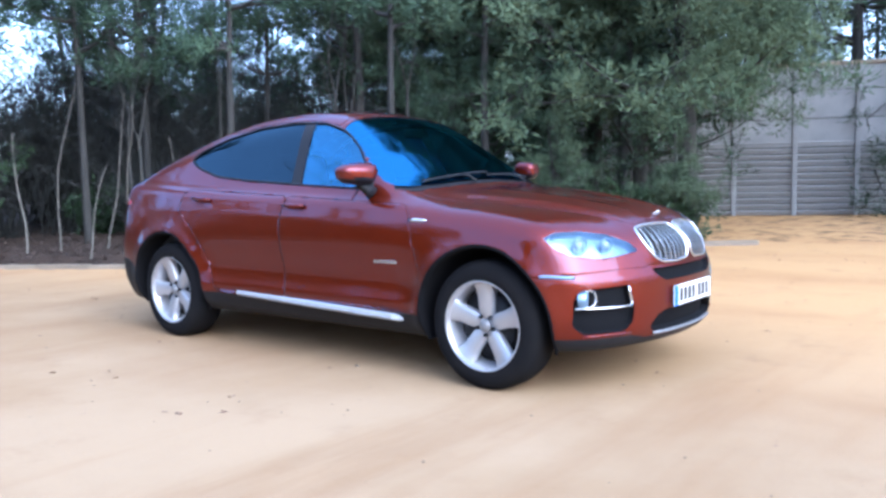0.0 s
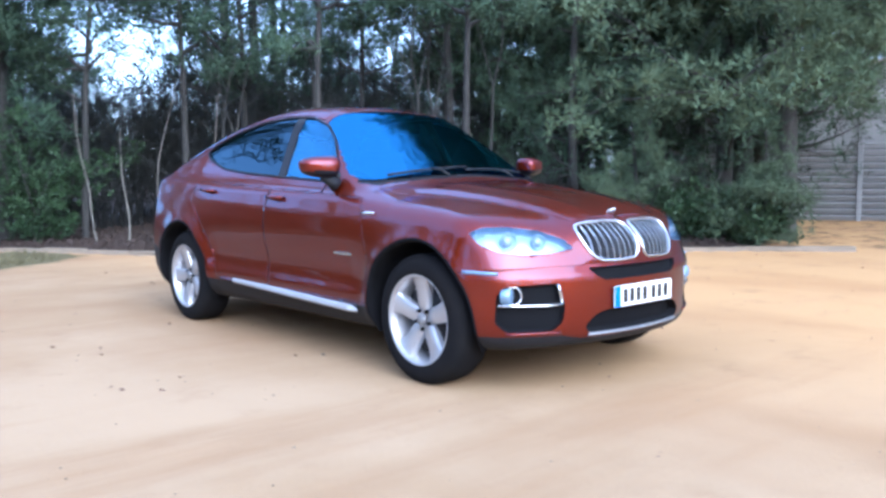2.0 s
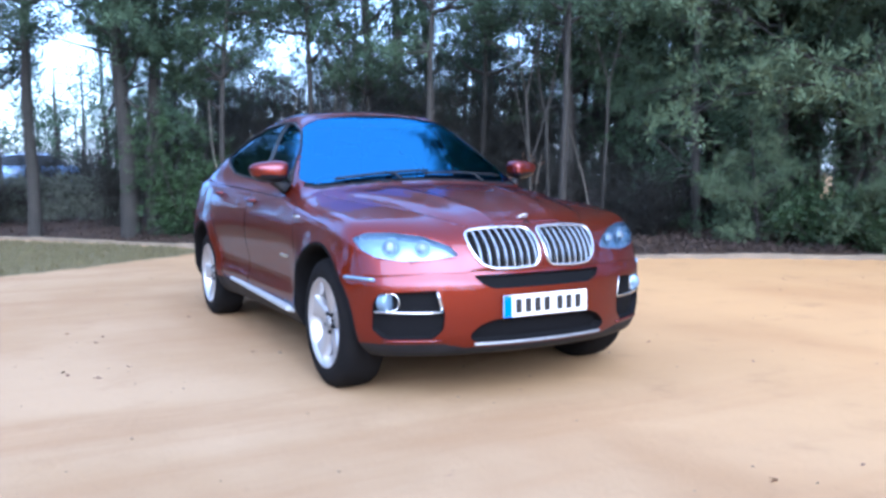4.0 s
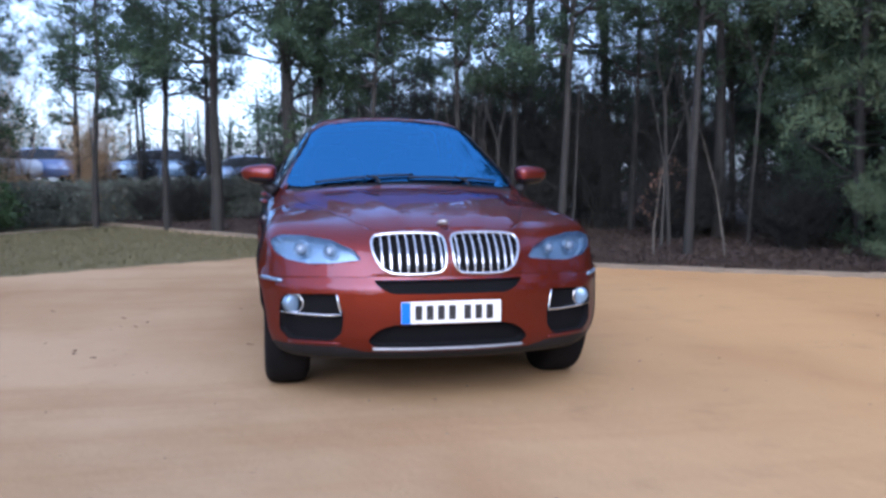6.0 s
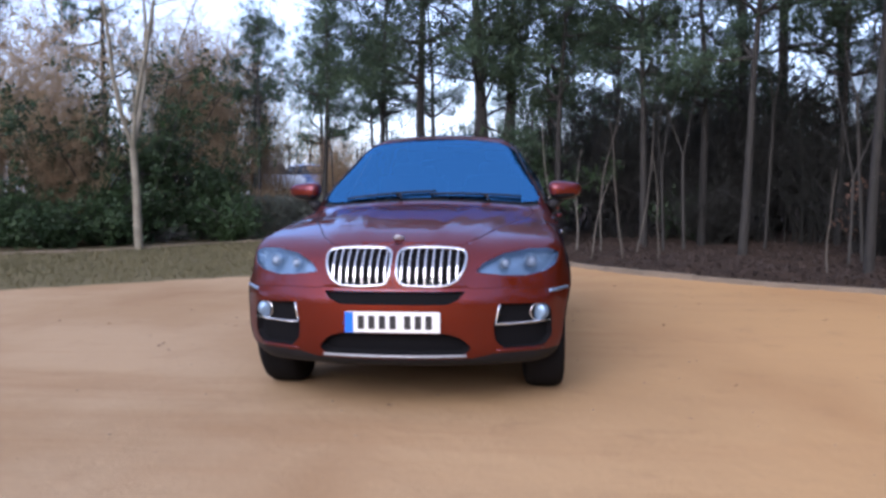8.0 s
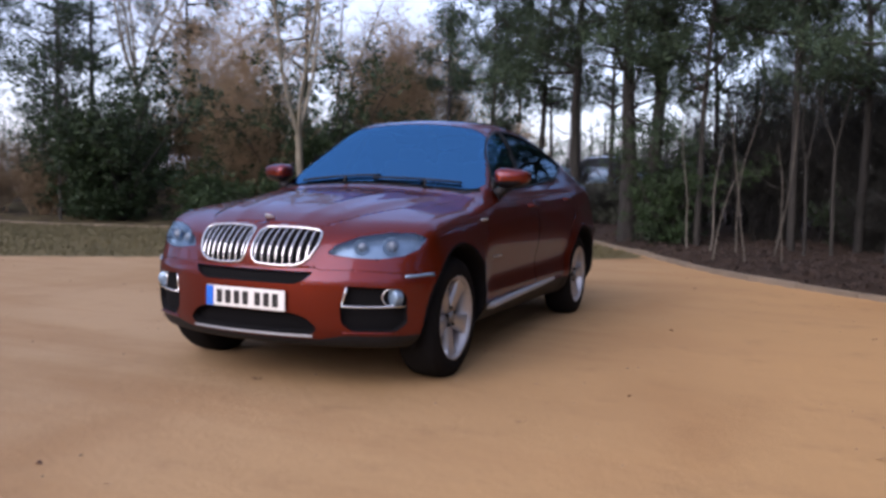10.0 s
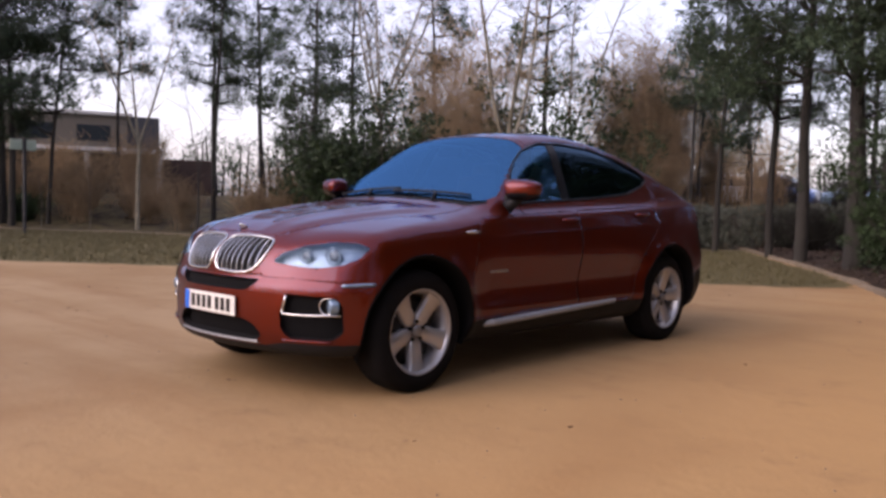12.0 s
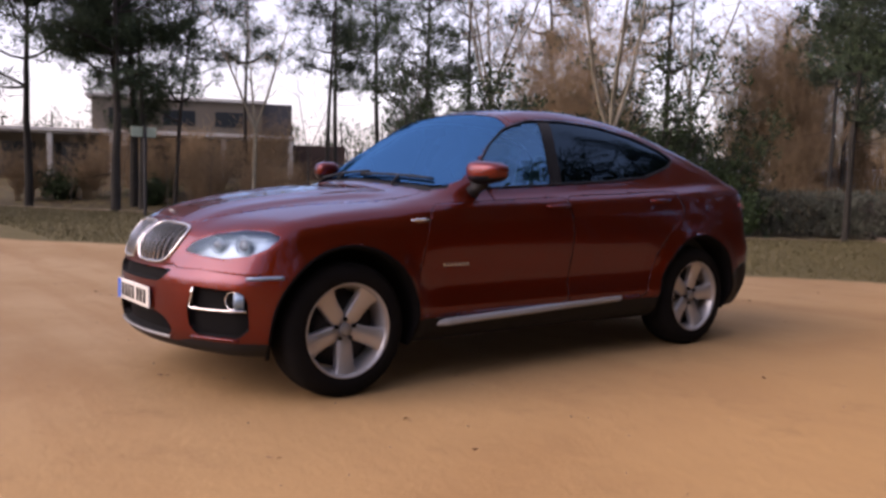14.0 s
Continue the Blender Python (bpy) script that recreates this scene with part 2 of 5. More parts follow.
def ground_material():
    m = bpy.data.materials.new("sandy ground")
    m.use_nodes = True
    nt = m.node_tree
    b = nt.nodes["Principled BSDF"]
    b.inputs["Roughness"].default_value = 0.95
    b.inputs["Specular IOR Level"].default_value = 0.15
    co = nt.nodes.new("ShaderNodeTexCoord")

    def noise_tex(scale, detail, rough=0.6, stretch=None):
        n = nt.nodes.new("ShaderNodeTexNoise")
        n.inputs["Scale"].default_value, n.inputs["Detail"].default_value, n.inputs["Roughness"].default_value = scale, detail, rough
        if stretch:
            mp = nt.nodes.new("ShaderNodeMapping")
            mp.inputs["Scale"].default_value, mp.inputs["Rotation"].default_value = stretch, (0, 0, 0.5)
            nt.links.new(co.outputs["Object"], mp.inputs["Vector"])
            nt.links.new(mp.outputs["Vector"], n.inputs["Vector"])
        else:
            nt.links.new(co.outputs["Object"], n.inputs["Vector"])
        return n

    def mix(fac, a, c, lo=0.0, hi=1.0):
        mr, mx = nt.nodes.new("ShaderNodeMapRange"), nt.nodes.new("ShaderNodeMix")
        mr.interpolation_type = "SMOOTHSTEP"
        mr.inputs["From Min"].default_value, mr.inputs["From Max"].default_value = lo, hi
        nt.links.new(fac, mr.inputs["Value"])
        nt.links.new(mr.outputs["Result"], mx.inputs[0])
        mx.data_type = "RGBA"
        for s, col in ((6, a), (7, c)):
            if isinstance(col, tuple):
                mx.inputs[s].default_value = (*col, 1)
            else:
                nt.links.new(col, mx.inputs[s])
        return mx.outputs[2]

    big, mid, fine = noise_tex(0.35, 6), noise_tex(2.2, 6, 0.65), noise_tex(60, 5, 0.7)
    tracks = noise_tex(0.9, 5, 0.6, (0.25, 1.6, 1))
    sand = mix(big.outputs["Fac"], (0.272, 0.178, 0.094), (0.32, 0.224, 0.13), 0.38, 0.62)
    sand = mix(tracks.outputs["Fac"], sand, (0.25, 0.155, 0.08), 0.46, 0.72)
    patch = noise_tex(0.55, 3, 0.5, (1.0, 0.45, 1))
    sand = mix(patch.outputs["Fac"], sand, (0.22, 0.132, 0.066), 0.52, 0.78)
    # more orange sand, mixed in increasingly towards +x
    orange_sand = mix(patch.outputs["Fac"], (0.41, 0.246, 0.107), (0.345, 0.194, 0.082), 0.42, 0.72)
    orange_sand = mix(tracks.outputs["Fac"], orange_sand, (0.38, 0.225, 0.102), 0.46, 0.72)
    at = nt.nodes.new("ShaderNodeAttribute")
    at.attribute_name = "zone"
    sep = nt.nodes.new("ShaderNodeSeparateXYZ")
    nt.links.new(at.outputs["Vector"], sep.inputs[0])
    wander_edge = nt.nodes.new("ShaderNodeMath")
    wander_edge.operation = "MULTIPLY_ADD"
    wander_edge.inputs[1].default_value = 0.7
    nt.links.new(big.outputs["Fac"], wander_edge.inputs[0])
    nt.links.new(sep.outputs["Z"], wander_edge.inputs[2])
    sand = mix(wander_edge.outputs[0], sand, orange_sand, 0.3, 1.3)
    sand = mix(mid.outputs["Fac"], sand, (0.215, 0.128, 0.066), 0.52, 0.95)
    sand = mix(fine.outputs["Fac"], sand, (0.2, 0.128, 0.072), 0.62, 0.9)
    soil = mix(mid.outputs["Fac"], (0.046, 0.030, 0.021), (0.027, 0.019, 0.014), 0.35, 0.65)
    soil = mix(fine.outputs["Fac"], soil, (0.05, 0.03, 0.021), 0.52, 0.75)
    turf = mix(mid.outputs["Fac"], (0.095, 0.082, 0.038), (0.118, 0.095, 0.048), 0.35, 0.65)
    turf = mix(fine.outputs["Fac"], turf, (0.062, 0.064, 0.027), 0.5, 0.75)
    def zone(socket):
        e = nt.nodes.new("ShaderNodeMath")
        e.operation = "MULTIPLY_ADD"
        e.inputs[1].default_value = 0.9
        nt.links.new(mid.outputs["Fac"], e.inputs[0])
        nt.links.new(socket, e.inputs[2])
        return e.outputs[0]

    col = mix(zone(sep.outputs["X"]), sand, turf, 0.85, 1.1)
    col = mix(zone(sep.outputs["Y"]), col, soil, 0.85, 1.1)
    nt.links.new(col, b.inputs["Base Color"])
    bp, bp2 = nt.nodes.new("ShaderNodeBump"), nt.nodes.new("ShaderNodeBump")
    bp.inputs["Strength"].default_value, bp.inputs["Distance"].default_value = 0.3, 0.012
    bp2.inputs["Strength"].default_value, bp2.inputs["Distance"].default_value = 0.35, 0.05
    nt.links.new(fine.outputs["Fac"], bp.inputs["Height"])
    nt.links.new(mid.outputs["Fac"], bp2.inputs["Height"])
    nt.links.new(bp.outputs["Normal"], bp2.inputs["Normal"])
    nt.links.new(bp2.outputs["Normal"], b.inputs["Normal"])
    return m


def build_ground():
    def axis(lo, hi, step, far):
        core = list(np.arange(lo, hi + 1e-6, step))
        out, d = [], step
        while (out[-1] if out else 0) < far:
            d *= 1.35
            out.append((out[-1] if out else 0) + d)
        return np.array([core[0] - o for o in out[::-1]] + core + [core[-1] + o for o in out])
    xs, ys = axis(-20, 20, 0.25, 900), axis(-9, 24, 0.25, 900)
    gx, gy = np.meshgrid(xs, ys)
    h = ground_height(gx, gy)
    rng = np.random.default_rng(3)
    h = h + np.where((line_side(WOOD_EDGE, gx, gy) > 0.4) & (h > .08), 0.03, 0.0) * rng.random(gx.shape)
    nx, ny = len(xs), len(ys)
    verts = np.stack([gx, gy, h], -1).reshape(-1, 3)
    idx = np.arange(nx * ny).reshape(ny, nx)
    faces = np.stack([idx[:-1, :-1], idx[:-1, 1:], idx[1:, 1:], idx[1:, :-1]], -1).reshape(-1, 4)
    me = pydata("ground", verts.tolist(), faces.tolist(), ground_material())
    d_wood = line_side(WOOD_EDGE, gx, gy)
    d_grass = line_side(GRASS_FRONT, gx, gy)
    far_soil = line_side(GRASS_BACK, gx, gy)
    grass = np.clip(d_grass / 0.8 + 0.5, 0, 1) * (gx < 0.9) * (d_wood < 0)
    soil = np.maximum(np.clip(d_wood / 0.5 + 0.3, 0, 1), .52 * np.clip(far_soil / 0.8 + 0.4, 0, 1) * (gx < -4) * (gy > -40))
    soil = soil * (1 - .55 * np.clip((gx - 8.2) * .683 - (gy - 3.6) * .73 + .6, 0, 1))
    lay = me.attributes.new("zone", "FLOAT_VECTOR", "POINT")
    lay.data.foreach_set("vector", np.stack([grass, soil, np.clip((gx + 1.5) / 5.5, 0, 1)], -1).reshape(-1).astype(np.float32))
    ob = new("ground", me)
    tagged(ob, "pale sandy gravel lot with worn turf and soil edges", "ground", kind="structure")
    return ob


build_ground()


def build_kerb(pts, name, label, n, size):
    """A row of separate edging stones along a line."""
    line = smooth_line(pts, n + 1)
    root = new(name)
    tagged(root, label, "kerb", kind="structure")
    bm = bmesh.new()
    box(bm, (0, 0, 0), (1, 1, 1), bevel=0.06)
    me = mesh_of(bm, "stone", M["kerb"], smooth=False)
    rng = random.Random(5)
    for a, b in zip(line, line[1:]):
        ob = new("stone", me)
        ob.parent = root
        c = (a + b) / 2
        L = (b - a).length
        ob.matrix_basis = Matrix.Translation((c.x, c.y, size[1] / 2 - 0.05 + rng.uniform(-0.012, 0.012))) @ Matrix.Rotation(math.atan2(b.y - a.y, b.x - a.x) + rng.uniform(-.015, .015), 4, "Z") @ Matrix.Diagonal((L * 0.997, size[0], size[1], 1))
    return root


build_kerb(KERB, "kerb", "low pale concrete edging along the wood", 30, (0.10, 0.12))
build_kerb(GRASS_BACK[1:], "kerb", "low pale concrete edging behind the grass verge", 36, (0.10, 0.10))


# ---- the car: a body swept out by smooth profile curves ----
def curve(*pts):
    """A smooth curve through (t, value) points, as a function of arrays."""
    t, v = np.array(pts, float).T
    h = np.diff(t)
    s = np.diff(v) / h
    m = np.r_[s[0], np.where(s[:-1] * s[1:] > 0, 2 * s[:-1] * s[1:] / (s[:-1] + s[1:] + 1e-12), 0), s[-1]]
    tt = np.linspace(t[0], t[-1], 3000)
    i = np.clip(np.searchsorted(t, tt, side="right") - 1, 0, len(t) - 2)
    u = (tt - t[i]) / h[i]
    vv = (2*u**3 - 3*u**2 + 1)*v[i] + (u**3 - 2*u**2 + u)*h[i]*m[i] + (3*u**2 - 2*u**3)*v[i+1] + (u**3 - u**2)*h[i]*m[i+1]
    ker = np.ones(31) / 31
    vv[15:-15] = np.convolve(vv, ker, "valid")
    return lambda q: np.interp(q, tt, vv)


AXLE_F, AXLE_R, WHEEL_R = 0.862, 3.82, 0.369
PLAN = curve((-.1, .91), (.3, .925), (.6, .955), (.9, .97), (1.3, .96), (2.0, .952), (2.9, .96), (3.4, .975), (3.8, .985), (4.2, .97), (4.6, .93), (5.0, .86))
FLANK = curve((.15, -.16), (.25, -.09), (.33, -.045), (.42, -.02), (.55, -.012), (.70, 0), (.85, 0), (.95, -.008), (1.05, -.03), (1.2, -.10), (1.8, -.40))
BELT = curve((0, .98), (1.0, 1.03), (1.6, 1.075), (2.5, 1.11), (3.5, 1.15), (4.2, 1.19), (5, 1.22))
BELT_X = curve((0, .90), (1.2, .905), (2.0, .90), (3.0, .90), (3.6, .90), (4.2, .87), (4.8, .80))
SPINE = curve((-.1, .80), (.10, .885), (.25, .940), (.5, 1.008), (.9, 1.071), (1.22, 1.108), (1.33, 1.128), (1.42, 1.155), (1.52, 1.205), (1.8, 1.39), (2.05, 1.55), (2.2, 1.622), (2.45, 1.675), (2.75, 1.69), (3.1, 1.672), (3.5, 1.61), (3.9, 1.50), (4.3, 1.36), (4.55, 1.262), (4.68, 1.24), (4.8, 1.235), (5, 1.2))
NOSE = curve((.1, .25), (.2, .15), (.27, .07), (.38, .035), (.5, .03), (.62, .035), (.68, .06), (.75, .085), (.85, .12), (.93, .17), (1.0, .26), (1.2, .6))
TAIL = curve((.1, 4.65), (.3, 4.78), (.5, 4.865), (.7, 4.86), (.8, 4.82), (.95, 4.80), (1.1, 4.79), (1.2, 4.78), (1.32, 4.66), (1.7, 4.3))
LEAN = curve((-.1, 0), (.7, 0), (1.2, .18), (1.6, .24), (2.1, .20), (2.7, 0), (3.6, -.1), (5, -.15))


def smax(a, b, k):
    h = np.clip(1 - np.abs(a - b) / k, 0, 1)
    return np.maximum(a, b) + 0.25 * k * h * h


def side_x(y, z):
    low = PLAN(y) + FLANK(z)
    r1, r2 = np.hypot(y - AXLE_F, z - .36), np.hypot(y - AXLE_R, z - .36)
    up = np.clip((z - .22) / .1, 0, 1)
    low = low + up * (.026 * np.exp(-((r1 - .45) / .06) ** 2) + .026 * np.exp(-((r2 - .45) / .07) ** 2))
    door = np.clip((y - 1.25) / .25, 0, 1) * np.clip((3.5 - y) / .25, 0, 1)
    low = low - door * .024 * np.exp(-((z - .60) / .12) ** 2) + door * .012 * np.exp(-((z - .44) / .05) ** 2)
    swage = .90 + .035 * (y - 1.0)
    fade = np.clip((y - .7) / .5, 0, 1) * np.clip((4.6 - y) / .5, 0, 1)
    low = low + fade * .010 * np.exp(-((z - swage) / .035) ** 2)
    dz = z - BELT(y)
    low = low - .055 / (1 + np.exp(-(dz + .03) / .012))
    high = BELT_X(y) - .29 * dz - .24 * np.maximum(dz, 0) ** 2 - .10 * np.clip(y - 3.4, 0, 2) * np.maximum(dz, 0)
    return -smax(-low, -high, .035)


def top_z(x, y):
    yy = y - LEAN(y) * x * x
    crown = np.interp(y, [0, 1.3, 1.8, 2.4, 4, 5], [.075, .06, .05, .12, .12, .10])
    z = SPINE(yy) - crown * x * x - .10 * np.clip(x - .55, 0, 1) ** 2
    edge = .40 + .24 * np.clip((y - .2) / 1.2, 0, 1)
    bulge = np.clip((1.35 - y) / .2, 0, 1) * np.clip((y - .05) / .3, 0, 1)
    z = z + bulge * .026 * (1 / (1 + np.exp((x - edge) / .022)) - .5)
    ridge = .21 + .17 * np.clip((y - .25) / 1.1, 0, 1)
    return z + bulge * .008 * np.exp(-((x - ridge) / .05) ** 2)


def nose_y(x, z):
    c = .225 * (np.abs(x) / .783) ** 2.2
    beak = -.035 * np.exp(-((z - .80) / .10) ** 2) * np.exp(-(x / .36) ** 6)
    return NOSE(z) + c + beak


def tail_y(x, z):
    return TAIL(z) - .26 * (np.abs(x) / .85) ** 2.6


def pieces(x, y, z):
    return x - side_x(y, z), (z - top_z(x, y)) * .8, nose_y(x, z) - y, y - tail_y(x, z), .235 + .03 * np.clip(.6 - y, 0, 1) - z


def field(x, y, z):
    s, t, n, r, b = pieces(x, y, z)
    k = .07 + .07 * np.clip((z - 1.25) / .2, 0, 1)
    f = smax(s, t, k)
    f = smax(f, n, .12)
    f = smax(f, r, .10)
    return smax(f, b, .06)


def skin(h):
    """Surface of the half body as vertices and quads, by surface nets, then drawn onto the exact surface."""
    xs, ys, zs = np.arange(-.05, 1.07, h), np.arange(-.1, 5.0, h), np.arange(.17, 1.78, h)
    X, Y, Z = np.meshgrid(xs, ys, zs, indexing="ij")
    f = field(X, Y, Z)
    ins = f < 0
    corners = [(i, j, k) for i in (0, 1) for j in (0, 1) for k in (0, 1)]
    nx, ny, nz = (n - 1 for n in f.shape)
    tot, cnt = np.zeros((nx, ny, nz, 3)), np.zeros((nx, ny, nz))
    for a in corners:
        for ax in range(3):
            if a[ax]:
                continue
            b = list(a)
            b[ax] = 1
            fa = f[a[0]:a[0]+nx, a[1]:a[1]+ny, a[2]:a[2]+nz]
            fb = f[b[0]:b[0]+nx, b[1]:b[1]+ny, b[2]:b[2]+nz]
            cross = (fa < 0) != (fb < 0)
            t = np.where(cross, fa / np.where(cross, fa - fb, 1), 0)
            for q in range(3):
                tot[..., q] += cross * (a[q] + (t if q == ax else 0))
            cnt += cross
    act = cnt > 0
    ids = np.full(act.shape, -1)
    ids[act] = np.arange(act.sum())
    cell = np.argwhere(act)
    v = np.array([xs[0], ys[0], zs[0]]) + h * (cell + tot[act] / cnt[act][:, None])
    quads = []
    for ax in range(3):
        o1, o2 = [q for q in range(3) if q != ax]
        sl = [slice(1, -1)] * 3
        sl[ax] = slice(0, -1)
        lo = ins[tuple(sl)]
        sh = list(sl)
        sh[ax] = slice(1, None)
        hi = ins[tuple(sh)]
        base = np.argwhere(lo != hi)
        flip = lo[lo != hi]
        off = np.ones(3, int)
        off[ax] = 0
        base = base + off
        def at(d1, d2):
            c = base.copy()
            c[:, o1] -= d1
            c[:, o2] -= d2
            return ids[c[:, 0], c[:, 1], c[:, 2]]
        q = np.stack([at(0, 0), at(1, 0), at(1, 1), at(0, 1)], 1)
        if ax == 1:
            flip = ~flip
        q[~flip] = q[~flip][:, ::-1]
        quads.append(q)
    quads = np.concatenate(quads)
    quads = quads[(quads >= 0).all(1)]
    e = .003
    for _ in range(5):
        f0 = field(*v.T)
        g = np.stack([field(*(v + e * d).T) - field(*(v - e * d).T) for d in np.eye(3)], 1) / (2 * e)
        v = v - (f0 / (g * g).sum(1))[:, None] * g * .9
    return v, quads


def inside(poly, a, b):
    """Whether the point (a, b) lies in a closed 2D outline."""
    hit, n = False, len(poly)
    for i in range(n):
        (x1, y1), (x2, y2) = poly[i], poly[i - 1]
        if (y1 > b) != (y2 > b) and a < (x2 - x1) * (b - y1) / (y2 - y1) + x1:
            hit = not hit
    return hit


def rounded(pts, radius, seg=4):
    """A closed outline with its corners rounded off."""
    out, n = [], len(pts)
    for i in range(n):
        p, a, b = Vector(pts[i]), Vector(pts[i - 1]), Vector(pts[(i + 1) % n])
        r1, r2 = min(radius, (a - p).length * .45), min(radius, (b - p).length * .45)
        s, e = p + (a - p).normalized() * r1, p + (b - p).normalized() * r2
        for k in range(seg + 1):
            t = k / seg
            q = s * (1 - t) ** 2 + p * 2 * t * (1 - t) + e * t * t
            out.append((q.x, q.y))
    return out


def ring(cy, cz, r, n=48, a0=0, a1=2 * math.pi):
    return [(cy + r * math.cos(a0 + (a1 - a0) * k / n), cz + r * math.sin(a0 + (a1 - a0) * k / n)) for k in range(n)]


class Skin:
    """The body's skin, cut along outlines and handed out piece by piece."""
    AX = {"side": ((0, 1, 0), (0, 0, 1)), "top": ((1, 0, 0), (0, 1, 0)), "front": ((1, 0, 0), (0, 0, 1)), "corner": ((.82, .57, 0), (0, 0, 1))}

    def __init__(self, h=.022):
        v, q = skin(h)
        self.bm = bmesh.new()
        vs = [self.bm.verts.new(p) for p in v.tolist()]
        for f in q.tolist():
            try:
                self.bm.faces.new([vs[i] for i in f])
            except ValueError:
                pass
        geom = self.bm.verts[:] + self.bm.edges[:] + self.bm.faces[:]
        bmesh.ops.bisect_plane(self.bm, geom=geom, dist=1e-5, plane_co=(0, 0, 0), plane_no=(-1, 0, 0), clear_outer=True)
        for vert in self.bm.verts:
            if abs(vert.co.x) < 2e-5:
                vert.co.x = 0
        self.lab = self.bm.faces.layers.int.new("label")
        self.names = [""]

    def kinds(self, co):
        s, t, n, r, b = pieces(co.x, co.y, co.z)
        return max(zip((s, t, n, r, b), ("side", "top", "nose", "tail", "base")))[1]

    def cut(self, name, poly, view, where):
        ua, ub = (Vector(q) for q in self.AX[view])
        la, lb = min(p[0] for p in poly), min(p[1] for p in poly)
        ha, hb = max(p[0] for p in poly), max(p[1] for p in poly)
        near = []
        for f in self.bm.faces:
            c = f.calc_center_median()
            if la - .1 < c.dot(ua) < ha + .1 and lb - .1 < c.dot(ub) < hb + .1 and where(c):
                near.append(f)
        near = set(near)
        for i in range(len(poly)):
            p, q = poly[i - 1], poly[i]
            d = (q[0] - p[0], q[1] - p[1])
            if math.hypot(*d) < 1e-5:
                continue
            lo = [min(p[k], q[k]) - .002 for k in (0, 1)]
            hi = [max(p[k], q[k]) + .002 for k in (0, 1)]
            fs = []
            for f in near:
                ca, cb = [v.co.dot(ua) for v in f.verts], [v.co.dot(ub) for v in f.verts]
                if max(ca) < lo[0] or min(ca) > hi[0] or max(cb) < lo[1] or min(cb) > hi[1]:
                    continue
                fs.append(f)
            if not fs:
                continue
            no = (ub * d[0] - ua * d[1]).normalized()
            co = ua * p[0] + ub * p[1]
            for f in sorted(fs, key=lambda f: tuple(f.calc_center_median())):
                off = {v: (v.co - co).dot(no) for v in f.verts}
                on = [v for v in f.verts if abs(off[v]) <= 2e-4]
                for e in list(f.edges):
                    v1, v2 = e.verts
                    if abs(off[v1]) > 2e-4 and abs(off[v2]) > 2e-4 and off[v1] * off[v2] < 0:
                        on.append(bmesh.utils.edge_split(e, v1, off[v1] / (off[v1] - off[v2]))[1])
                if len(on) == 2 and not any(on[1] in e.verts for e in on[0].link_edges if f in e.link_faces):
                    near.add(bmesh.utils.face_split(f, on[0], on[1])[0])
        if name not in self.names:
            self.names.append(name)
        n = self.names.index(name)
        for f in near:
            c = f.calc_center_median()
            if where(c) and inside(poly, c.dot(ua), c.dot(ub)):
                f[self.lab] = n

    def rest(self, name, where):
        if name not in self.names:
            self.names.append(name)
        n = self.names.index(name)
        for f in self.bm.faces:
            if f[self.lab] == 0 and where(f.calc_center_median()):
                f[self.lab] = n

    def take(self, name, both=False, mirror=False, gap=.002, sink=.0035, push=0.0, wall=False):
        """A bmesh of the named piece; both: with its mirrored half; mirror: the mirrored half alone."""
        n = self.names.index(name)
        bm = bmesh.new()
        made = {}
        sides = (1, -1) if both else ((-1,) if mirror else (1,))
        for s in sides:
            for f in self.bm.faces:
                if f[self.lab] != n:
                    continue
                vs = []
                for v in f.verts:
                    key = (v.index, s if v.co.x > 0 else 1)
                    if key not in made:
                        made[key] = bm.verts.new((v.co.x * s, v.co.y, v.co.z))
                    vs.append(made[key])
                try:
                    bm.faces.new(vs if s == 1 else vs[::-1])
                except ValueError:
                    pass
        bm.normal_update()
        if push:
            for v, no in [(v, v.normal.copy()) for v in bm.verts]:
                v.co += no * push
        if wall:
            edges = [e for e in bm.edges if e.is_boundary and not all(abs(v.co.x) < 1e-4 for v in e.verts)]
            normals = {v: v.normal.copy() for e in edges for v in e.verts}
            old = list(normals)
            r = bmesh.ops.extrude_edge_only(bm, edges=edges)
            new_v = [g for g in r["geom"] if isinstance(g, bmesh.types.BMVert)]
            look_up = {tuple(round(q, 6) for q in v.co): normals[v] for v in old}
            for v in new_v:
                v.co += look_up[tuple(round(q, 6) for q in v.co)] * (-push + .001)
        if gap:
            r = bmesh.ops.inset_region(bm, faces=bm.faces[:], thickness=gap, depth=0, use_boundary=True, use_even_offset=False)
            for f in r["faces"]:
                f.material_index = 1
            bm.normal_update()
            rim = [(v, v.normal.copy()) for v in {v for e in bm.edges if e.is_boundary for v in e.verts}]
            for v, no in rim:
                v.co -= no * sink
        return bm


body = Skin()
body.bm.verts.index_update()
K_SIDE = lambda c: c.x > .5 and body.kinds(c) == "side"
K_TOP = lambda c: body.kinds(c) == "top"

WINDOW = rounded([(1.745, 1.125), (1.86, 1.255), (2.02, 1.40), (2.2, 1.515), (2.42, 1.578), (2.72, 1.592), (3.08, 1.572), (3.42, 1.505), (3.66, 1.42), (3.74, 1.355), (3.64, 1.30), (3.36, 1.225), (3.0, 1.192), (2.4, 1.157), (1.92, 1.132)], .04)
PILLAR = [(2.415, 1.05), (2.53, 1.7), (2.63, 1.7), (2.515, 1.05)]
REAR_SIDE = [(2.515, 1.05), (2.63, 1.7), (4.2, 1.7), (4.2, 1.05)]
